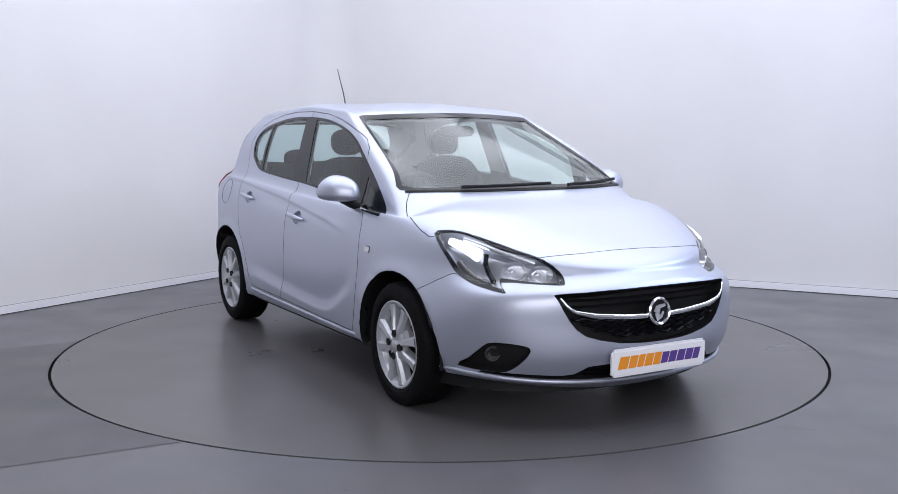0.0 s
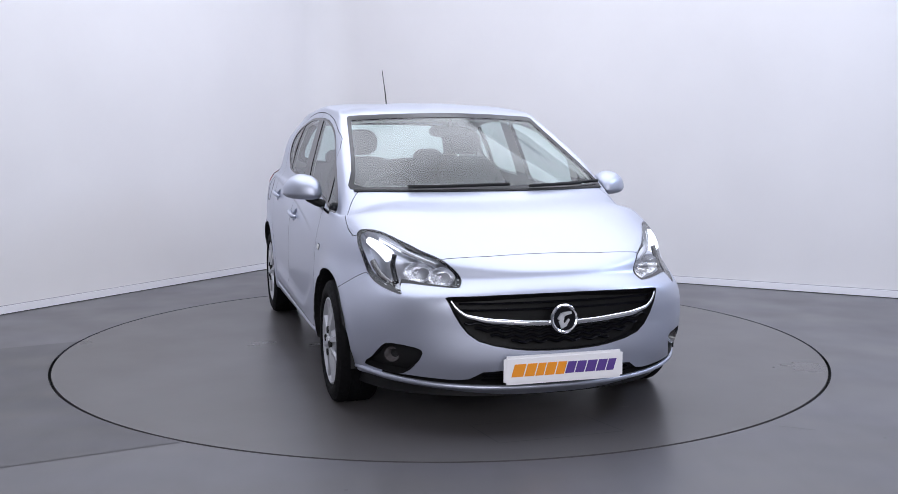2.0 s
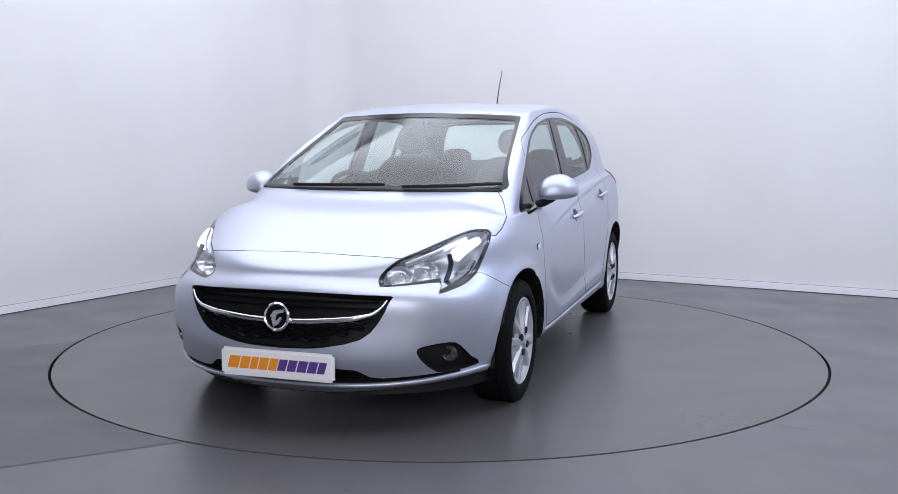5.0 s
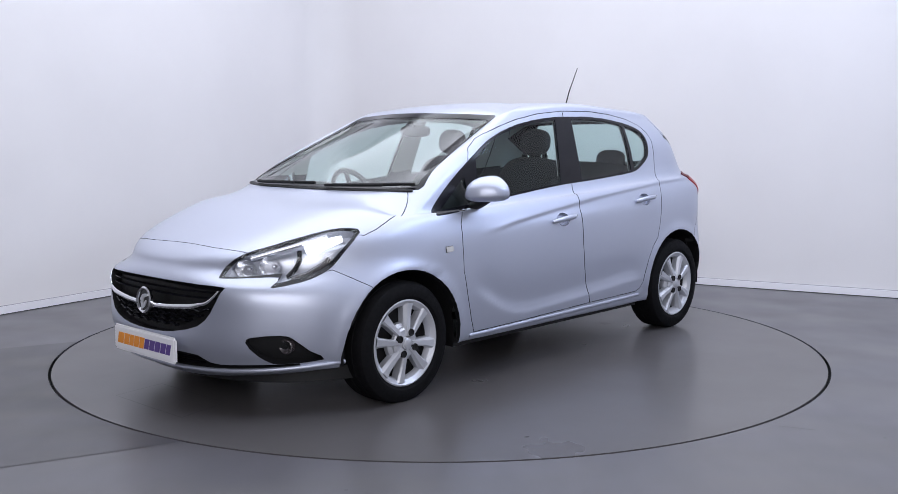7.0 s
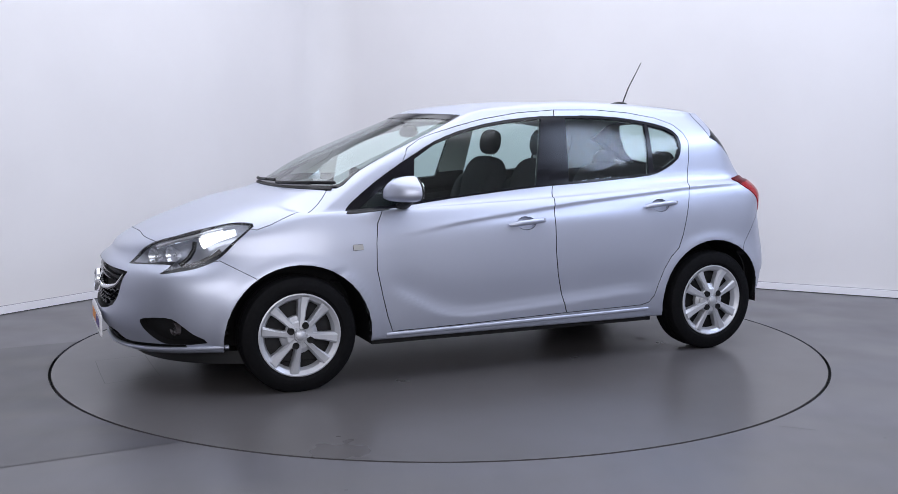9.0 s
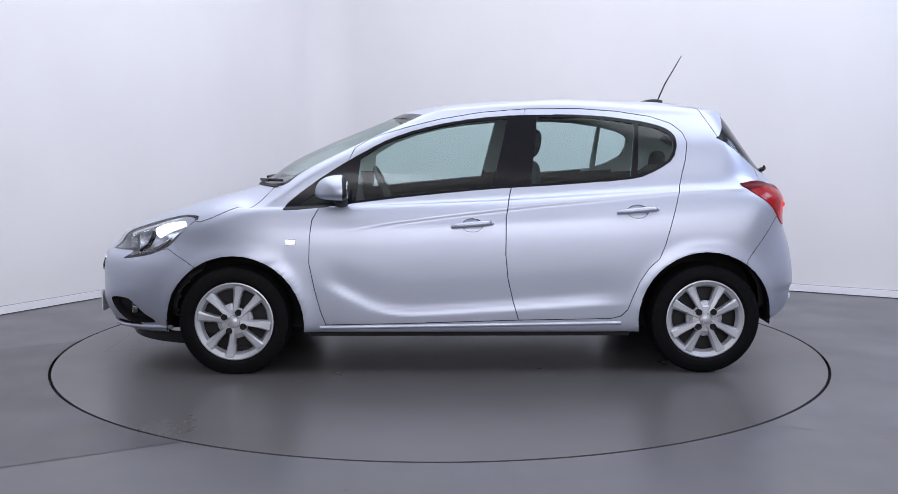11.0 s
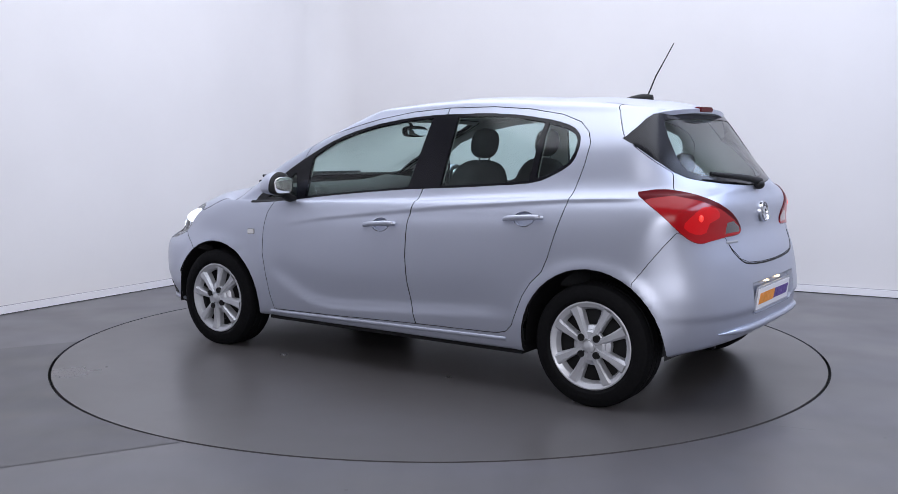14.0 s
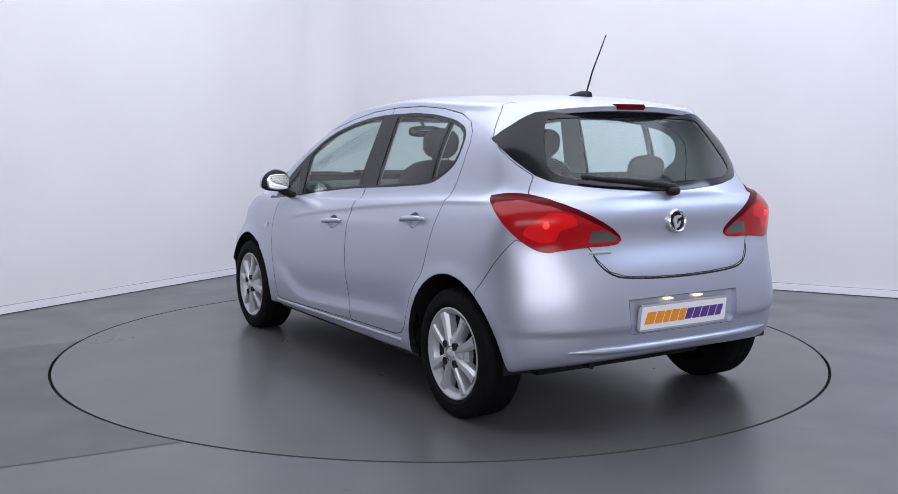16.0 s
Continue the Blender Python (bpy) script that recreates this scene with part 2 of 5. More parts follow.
def ring_points(row, u):
    f, lf, pf, w, r, lr, pr, zs = row
    ua, ub = 0.38, 0.66
    z = catmull(np.array((zs[1], *zs, zs[-2])), 1 + u * (len(zs) - 1))
    x, y = np.empty_like(u), np.empty_like(u)
    a = u < ua
    t = u[a] / ua * math.pi / 2
    x[a] = f - lf + lf * np.abs(np.cos(t)) ** (2 / pf)
    y[a] = w * np.abs(np.sin(t)) ** (2 / pf)
    b = (u >= ua) & (u <= ub)
    s = (u[b] - ua) / (ub - ua)
    x[b] = (f - lf) + ((r + lr) - (f - lf)) * s
    y[b] = w
    c = u > ub
    t = (1 - u[c]) / (1 - ub) * math.pi / 2
    x[c] = r + lr - lr * np.abs(np.cos(t)) ** (2 / pr)
    y[c] = w * np.abs(np.sin(t)) ** (2 / pr)
    return np.stack([x, y, z], -1)


def smooth_step(a, b, x):
    t = np.clip((x - a) / (b - a), 0, 1)
    return t * t * (3 - 2 * t)


ARCHES = ((1.252, 0.268, 0.368), (-1.252, 0.298, 0.357))


def shaped(p):
    """The fine forms on top of the rings: wheel arch lips, the two swage lines of the doors."""
    x, y, z = p[..., 0].copy(), p[..., 1].copy(), p[..., 2].copy()
    side = smooth_step(0.5, 0.72, y) * (z < 1.05)
    for ax, az, ar in ARCHES:
        d = np.hypot(x - ax, z - az)
        y += side * 0.012 * np.exp(-((d - ar - 0.005) / 0.035) ** 2)
    # upper swage: a crease that climbs from the front wing to the tail lamp
    line = np.interp(x, [-1.45, -1.1, -0.35, 0.02, 0.4, 0.7], [0.99, 0.972, 0.906, 0.863, 0.818, 0.765])
    door = side * smooth_step(0.75, 0.35, x) * smooth_step(-1.6, -1.3, x)
    dz = np.abs(z - line)
    y += door * 0.006 * np.where(z >= line, np.exp(-dz / 0.05), (1 - 1.5 * smooth_step(0.0, 0.024, dz)) * np.exp(-dz / 0.07))
    # lower scallop, sweeping up at the front of the front door
    low = np.interp(x, [-0.67, -0.2, 0.1, 0.32, 0.45, 0.55, 0.63, 0.74, 0.8], [0.396, 0.364, 0.346, 0.335, 0.347, 0.379, 0.422, 0.478, 0.52])
    lowd = side * smooth_step(0.82, 0.66, x) * smooth_step(-0.95, -0.6, x)
    y += lowd * np.where(z < low, 0.007 * smooth_step(0.0, 0.022, low - z) - 0.002, -0.002 - 0.006 * (1 - smooth_step(0.03, 0.19, z - low)) * smooth_step(0.0, 0.04, z - low))
    # the rear bumper tucks in below a crease at the plate's foot
    tuck = smooth_step(-1.50, -1.78, x) * smooth_step(0.458, 0.430, z)
    x += tuck * 0.013
    return np.stack([x, y, z], -1)


def surface_grid():
    u = np.concatenate([np.linspace(0, 0.38, 45)[:-1], np.linspace(0.38, 0.66, 77)[:-1], np.linspace(0.66, 1, 41)])
    rings = np.stack([ring_points(r, u) for r in RINGS])
    v = np.linspace(0, len(RINGS) - 1, NV + 1)
    g = catmull(rings, v)
    g[:, 0, 1] = 0
    g[:, -1, 1] = 0
    g[-1, :, 1] = 0
    return shaped(g)

# ---- materials of the car ----
def paint(name, color):
    m = material(name, color, 0.42, 0.73, Coat_Weight=0.4, Coat_Roughness=0.10)
    b = m.node_tree.nodes["Principled BSDF"]
    co = node(m, "ShaderNodeTexCoord")
    fl = node(m, "ShaderNodeTexVoronoi", Scale=900.0)
    link(m, co, "Object", fl, "Vector")
    r = node(m, "ShaderNodeMapRange")
    r.inputs["To Min"].default_value, r.inputs["To Max"].default_value = 0.35, 0.50
    link(m, fl, "Distance", r, "Value")
    link(m, r, "Result", b, "Roughness")
    n = node(m, "ShaderNodeTexNoise", Scale=2.2, Detail=4.0)
    link(m, co, "Object", n, "Vector")
    mix = node(m, "ShaderNodeMix", data_type="RGBA")
    mix.inputs[6].default_value = (*[c * 0.96 for c in color], 1)
    mix.inputs[7].default_value = (*[c * 1.03 for c in color], 1)
    link(m, n, "Fac", mix, 0)
    link(m, mix, 2, b, "Base Color")
    return m


def pane(name, tint, rough=0.0, gloss=0.045):
    """Thin glass: lets light through with a tint, and mirrors at glancing angles."""
    m = bpy.data.materials.new(name)
    m.use_nodes = True
    t = m.node_tree
    t.nodes.remove(t.nodes["Principled BSDF"])
    out = t.nodes["Material Output"]
    tr = node(m, "ShaderNodeBsdfTransparent", Color=(*tint, 1))
    gl = node(m, "ShaderNodeBsdfGlossy", Roughness=rough)
    fr = node(m, "ShaderNodeLayerWeight", Blend=0.5)
    pw = node(m, "ShaderNodeMath", operation="POWER")
    pw.inputs[1].default_value = 4.2
    ml = node(m, "ShaderNodeMath", operation="MULTIPLY_ADD")
    ml.inputs[1].default_value, ml.inputs[2].default_value = 0.85, gloss
    mx = node(m, "ShaderNodeMixShader")
    link(m, fr, "Facing", pw, 0)
    link(m, pw, 0, ml, 0)
    link(m, ml, 0, mx, 0)
    link(m, tr, 0, mx, 1)
    link(m, gl, 0, mx, 2)
    link(m, mx, 0, out, "Surface")
    return m


SILVER = paint("silver_metallic_paint", (0.475, 0.502, 0.60))
GLASS = pane("tinted_side_glass", (0.76, 0.88, 0.86), 0.10, 0.05)
SCREEN = pane("windscreen_glass", (0.82, 0.93, 0.89), 0.10, 0.095)
LENS = pane("clear_lens", (0.95, 0.96, 0.97), gloss=0.028)
REDLENS = material("red_lamp_lens", (0.17, 0.002, 0.005), 0.18, 0.0, Specular_IOR_Level=0.3, Emission_Color=(1, 0.010, 0.015, 1), Emission_Strength=0.13)
DARKRED = material("dark_red_lens", (0.09, 0.001, 0.004), 0.35, 0.0, Specular_IOR_Level=0.06)
REDGLOW = material("red_lamp_lit", (0.30, 0.003, 0.006), 0.2, 0.0, Specular_IOR_Level=0.3, Emission_Color=(1, 0.008, 0.012, 1), Emission_Strength=0.28)
REDSPOT = material("red_bulb_glow", (0.6, 0.05, 0.03), 0.3, 0.0, Emission_Color=(1, 0.05, 0.04, 1), Emission_Strength=0.8)
SMOKE = material("smoked_lens", (0.06, 0.052, 0.056), 0.15, 0.0, Coat_Weight=1.0)
TRIM = material("gloss_black_trim", (0.006, 0.006, 0.009), 0.16, Specular_IOR_Level=0.3)
PLASTIC = mottled(material("black_plastic", (0.009, 0.009, 0.010), 0.5, Specular_IOR_Level=0.25), 160, 0.42, 0.6, bump=0.15)
RUBBER = mottled(material("tyre_rubber", (0.004, 0.004, 0.005), 0.8, Specular_IOR_Level=0.12), 60, 0.65, 0.85, bump=0.1)
CHROME = material("chrome", (0.82, 0.83, 0.86), 0.08, 1.0)
ALLOY = mottled(material("silver_wheel_cover", (0.52, 0.53, 0.57), 0.38, 0.5), 30, 0.33, 0.46)
DARKMETAL = material("dark_brake_metal", (0.025, 0.025, 0.028), 0.6, 0.5)
LIT = material("daytime_running_light", (0.9, 0.92, 1.0), 0.3, 0.0, Emission_Color=(0.84, 0.88, 1, 1), Emission_Strength=2.2)
HOUSING = material("lamp_housing_grey", (0.50, 0.51, 0.56), 0.28, 0.7)
REFLECT = material("lamp_reflector", (0.88, 0.89, 0.93), 0.22, 0.85)
FABRIC = mottled(material("charcoal_seat_fabric", (0.03, 0.031, 0.035), 0.95), 240, 0.85, 1.0, bump=0.3)
DASH = mottled(material("dark_dashboard", (0.022, 0.022, 0.024), 0.65), 120, 0.55, 0.75, bump=0.2)
HEADLINER = mottled(material("grey_headliner", (0.60, 0.61, 0.60), 0.95), 90, 0.9, 1.0, bump=0.1)
PLATEWHITE = material("white_plate", (0.86, 0.85, 0.88), 0.3)
PLATEGREY = material("grey_plate_edge", (0.42, 0.42, 0.46), 0.4)
ORANGE = material("orange_print", (0.85, 0.30, 0.02), 0.4)
PURPLE = material("purple_print", (0.10, 0.05, 0.26), 0.4)
MIRROR = material("mirror_glass", (0.85, 0.88, 0.9), 0.02, 1.0)
AMBER = material("clear_indicator_lens", (0.62, 0.61, 0.60), 0.12, 0.3, Coat_Weight=1.0)

car = tagged(new("hatchback_car"), "silver five-door hatchback with silver wheel covers on the turntable", "car")

# ---- cutting the body into panels ----
X, Y, Z = Vector((1, 0, 0)), Vector((0, 1, 0)), Vector((0, 0, 1))
FRONT_OBL = Vector((-0.7071, 0.7071, 0))
REAR_OBL = Vector((0.7071, 0.7071, 0))
SIDE, TOPV, FRONTV, FOBL, ROBL = (X, Z), (X, Y), (Y, Z), (FRONT_OBL, Z), (REAR_OBL, Z)


def curve(pts, n=3, closed=True):
    """A rounder outline through the given corners."""
    p = np.array(pts, float)
    if closed:
        q = np.concatenate([p[-1:], p, p[:2]])
        t = 1 + np.arange(len(p) * n) / n
    else:
        q, t = p, np.linspace(0, len(p) - 1, (len(p) - 1) * n + 1)
    return [tuple(a) for a in catmull(q, t)]


def flat2(proj, co):
    return co.dot(proj[0]), co.dot(proj[1])


def knife(bm, proj, poly, test, closed=True):
    e1, e2 = proj
    m = 0.03
    xs, ys = [a for a, b in poly], [b for a, b in poly]
    x0, x1, y0, y1 = min(xs) - m, max(xs) + m, min(ys) - m, max(ys) + m
    work = set()
    for f in bm.faces:
        c = f.calc_center_median()
        if test(c):
            a, b = flat2(proj, c)
            if x0 < a < x1 and y0 < b < y1:
                work.add(f)
    n = len(poly)
    for i in range(n if closed else n - 1):
        a, b = Vector(poly[i]), Vector(poly[(i + 1) % n])
        d = b - a
        if d.length < 1e-5:
            continue
        lo = (min(a.x, b.x) - 0.002, min(a.y, b.y) - 0.002)
        hi = (max(a.x, b.x) + 0.002, max(a.y, b.y) + 0.002)
        sel = []
        for f in work:
            if not f.is_valid:
                continue
            q = [flat2(proj, v.co) for v in f.verts]
            if max(p[0] for p in q) >= lo[0] and min(p[0] for p in q) <= hi[0] and max(p[1] for p in q) >= lo[1] and min(p[1] for p in q) <= hi[1]:
                sel.append(f)
        if not sel:
            continue
        geom = list({v for f in sel for v in f.verts}) + list({e for f in sel for e in f.edges}) + sel
        r = bmesh.ops.bisect_plane(bm, geom=geom, dist=0.0004, plane_co=e1 * a.x + e2 * a.y, plane_no=(e1 * -d.y + e2 * d.x).normalized())
        work = {f for f in work if f.is_valid}
        work.update(g for g in r["geom"] if isinstance(g, bmesh.types.BMFace))
        for g in r["geom_cut"]:
            if isinstance(g, bmesh.types.BMEdge):
                work.update(g.link_faces)


def inside(poly, a, b):
    hit = False
    n = len(poly)
    for i in range(n):
        (ax, ay), (bx, by) = poly[i], poly[(i + 1) % n]
        if (ay > b) != (by > b) and a < (bx - ax) * (b - ay) / (by - ay) + ax:
            hit = not hit
    return hit


def circle2(cx, cy, r, n=40):
    return [(cx + r * math.cos(2 * math.pi * i / n), cy + r * math.sin(2 * math.pi * i / n)) for i in range(n)]


def obl_f(x, y, z):
    return ((y - x) * 0.7071, z)


def obl_r(x, y, z):
    return ((x + y) * 0.7071, z)


on_side = lambda c: c.y > 0.45
on_front = lambda c: c.x > 1.3
at_nose = lambda c: c.x > 1.6
on_rear = lambda c: c.x < -1.1
on_top_front = lambda c: c.x > 0.9 and c.z > 0.6
on_screen = lambda c: c.x > 0.15 and c.z > 0.93

DLO_TOP = [(-1.03, 1.318), (-0.91, 1.346), (-0.73, 1.369), (-0.58, 1.378), (-0.44, 1.379), (-0.22, 1.374), (0.004, 1.353), (0.155, 1.328), (0.307, 1.291), (0.458, 1.236)]
DLO = curve([(0.988, 0.885), (0.975, 0.875), (0.805, 0.888), (0.655, 0.906), (0.424, 0.934), (0.157, 0.961), (-0.124, 0.986), (-0.40, 1.002), (-0.615, 1.017), (-0.86, 1.037), (-0.974, 1.071),
             (-1.077, 1.132), (-1.106, 1.192), (-1.109, 1.246), (-1.087, 1.286)] + DLO_TOP + [(0.563, 1.180), (0.665, 1.125), (0.81, 1.034), (0.955, 0.925)], 2)
GLASS_F = [(0.585, 1.145), (0.612, 0.922), (0.424, 0.943), (0.157, 0.97), (-0.122, 0.996), (-0.208, 1.361), (0.004, 1.341), (0.155, 1.316), (0.307, 1.279), (0.458, 1.224)]
GLASS_R = [(-0.366, 1.366), (-0.328, 1.008), (-0.615, 1.027), (-0.86, 1.047), (-0.893, 1.334), (-0.73, 1.357), (-0.58, 1.366)]
GLASS_Q = [(-0.915, 1.330), (-0.897, 1.060), (-0.97, 1.083), (-1.066, 1.138), (-1.093, 1.194), (-1.096, 1.243), (-1.076, 1.276), (-1.02, 1.305)]
GLASS_T = [(0.915, 0.897), (0.70, 1.055), (0.672, 0.916)]
SPLIT = [(-0.256, 0.292), (-0.226, 0.395), (-0.199, 0.512), (-0.186, 0.637), (-0.188, 0.827), (-0.203, 0.918), (-0.221, 0.99), (-0.302, 1.412)]
DOOR_F = [(0.804, 0.885), (0.838, 0.824), (0.850, 0.73), (0.853, 0.596), (0.826, 0.463), (0.797, 0.346), (0.769, 0.268), (0.383, 0.274)] + SPLIT + [(-0.066, 1.394), (0.159, 1.357), (0.311, 1.320), (0.468, 1.276), (0.536, 1.25), (0.618, 1.202), (0.645, 1.146)]
DOOR_R = SPLIT[::-1] + [(-0.75, 0.300), (-0.802, 0.313), (-0.836, 0.346), (-0.862, 0.414), (-0.899, 0.5), (-0.946, 0.57), (-1.001, 0.621), (-1.031, 0.693), (-1.096, 0.919), (-1.156, 1.139),
                        (-1.169, 1.233), (-1.147, 1.286), (-1.09, 1.334), (-0.978, 1.372), (-0.795, 1.400), (-0.582, 1.415)]
HEAD = curve([obl_f(*p) for p in [(2.001, 0.412, 0.643), (1.957, 0.407, 0.686), (1.911, 0.466, 0.736), (1.824, 0.55, 0.771), (1.72, 0.611, 0.804), (1.604, 0.661, 0.832), (1.539, 0.697, 0.842), (1.492, 0.727, 0.840),
                                     (1.469, 0.753, 0.824), (1.554, 0.75, 0.746), (1.616, 0.728, 0.676), (1.684, 0.714, 0.643), (1.763, 0.696, 0.621), (1.887, 0.648, 0.602), (1.877, 0.638, 0.612), (1.827, 0.618, 0.641),
                                     (1.907, 0.538, 0.640), (1.995, 0.435, 0.636)]], 2)
TAIL = curve([obl_r(*p) for p in [(-1.462, 0.779, 0.996), (-1.470, 0.742, 1.016), (-1.55, 0.685, 1.024), (-1.65, 0.606, 1.0), (-1.728, 0.517, 0.96), (-1.763, 0.409, 0.906), (-1.771, 0.32, 0.845), (-1.774, 0.335, 0.808),
                                     (-1.759, 0.467, 0.803), (-1.728, 0.611, 0.790), (-1.714, 0.651, 0.785), (-1.689, 0.701, 0.795), (-1.648, 0.755, 0.837), (-1.575, 0.784, 0.905)]], 2)
GRILLE = curve([(-0.3, 0.610), (-0.1, 0.613), (0.1, 0.613), (0.224, 0.612), (0.36, 0.608), (0.472, 0.602), (0.476, 0.585), (0.432, 0.493), (0.362, 0.424), (0.224, 0.390), (0.1, 0.378), (-0.1, 0.378), (-0.3, 0.405)], 2)
FOG = curve([(0.573, 0.362), (0.596, 0.384), (0.681, 0.392), (0.712, 0.373), (0.740, 0.311), (0.756, 0.268), (0.671, 0.258), (0.63, 0.262), (0.597, 0.305)], 2)
INTAKE = [(-0.1, 0.292), (0.257, 0.292), (0.335, 0.286), (0.385, 0.252), (0.43, 0.246), (0.58, 0.252), (0.70, 0.256), (0.70, 0.243), (0.58, 0.232), (0.345, 0.220), (0.185, 0.214), (-0.1, 0.212)]
HOOD = curve([(1.91, -0.1), (1.912, 0.10), (1.918, 0.25), (1.905, 0.38), (1.885, 0.46)], 2, False) + [(1.80, 0.57), (1.70, 0.625), (1.60, 0.667), (1.50, 0.727), (1.44, 0.757)] + curve([(1.368, 0.765), (1.252, 0.757), (1.15, 0.722), (1.09, 0.69), (1.055, 0.655)], 2, False) + [(1.10, 0.56), (1.15, 0.45), (1.187, 0.25), (1.197, 0.05), (1.197, -0.1)]
SCREEN_O = [(-0.1, 1.002), (0.05, 1.002), (0.25, 1.001), (0.45, 0.999), (0.633, 0.997), (0.684, 1.000), (0.688, 1.018), (0.652, 1.09), (0.617, 1.19), (0.583, 1.295), (0.560, 1.372), (0.54, 1.380), (0.31, 1.391), (0.08, 1.396), (-0.1, 1.396)]
SCREEN_I = [(-0.1, 1.018), (0.25, 1.016), (0.45, 1.013), (0.62, 1.010), (0.662, 1.022), (0.632, 1.09), (0.597, 1.19), (0.564, 1.29), (0.540, 1.354), (0.31, 1.366), (0.08, 1.371), (-0.1, 1.371)]
RGLASS = curve([obl_r(-1.40, -0.3, 1.385), obl_r(-1.40, -0.1, 1.385), obl_r(-1.405, 0.10, 1.384), obl_r(-1.42, 0.30, 1.380), obl_r(-1.405, 0.50, 1.368), obl_r(-1.377, 0.60, 1.316), obl_r(-1.336, 0.668, 1.262), obl_r(-1.352, 0.675, 1.240), obl_r(-1.555, 0.604, 1.098),
                obl_r(-1.645, 0.49, 1.060), obl_r(-1.718, 0.25, 1.036), obl_r(-1.737, 0.05, 1.026), obl_r(-1.74, -0.1, 1.024), obl_r(-1.74, -0.3, 1.022)], 2)
GATE = [(-0.1, 1.46), (0.30, 1.455), (0.50, 1.43), (0.60, 1.35), (0.672, 1.25), (0.62, 1.09), (0.66, 1.025), (0.62, 0.97), (0.50, 0.87), (0.478, 0.80), (0.45, 0.75), (0.402, 0.697), (0.33, 0.675), (0.16, 0.664), (-0.1, 0.660)]
GATE = [(max(a, -0.1), b) for a, b in GATE]
BUMPER_F = [(1.462, 0.10), (1.462, 0.578), (1.62, 0.664), (1.76, 0.64), (1.85, 0.70), (1.86, 0.745), (1.85, 0.80), (2.4, 0.80), (2.4, 0.10)]
BUMPER_R = [(-1.45, 0.10), (-1.466, 0.609), (-1.637, 0.837), (-1.75, 0.80), (-2.2, 0.80), (-2.2, 0.10)]
REPEATER = [(0.976, 0.722), (0.925, 0.724), (0.922, 0.698), (0.974, 0.695)]
FLAP = [(-1.345 + 0.085 * math.cos(a * math.pi / 16), 0.885 + 0.082 * math.sin(a * math.pi / 16)) for a in range(33)]


def half_body():
    g = surface_grid()
    bm = bmesh.new()
    vs = [[bm.verts.new(p) for p in row] for row in g]
    for i in range(len(vs) - 1):
        for j in range(len(vs[0]) - 1):
            bm.faces.new((vs[i][j], vs[i + 1][j], vs[i + 1][j + 1], vs[i][j + 1]))
    bmesh.ops.remove_doubles(bm, verts=bm.verts, dist=0.0006)
    bmesh.ops.recalc_face_normals(bm, faces=bm.faces)
    bm.normal_update()
    if sum(f.normal.z for f in bm.faces if f.calc_center_median().z > 1.4) < 0:
        bmesh.ops.reverse_faces(bm, faces=bm.faces)
    return bm


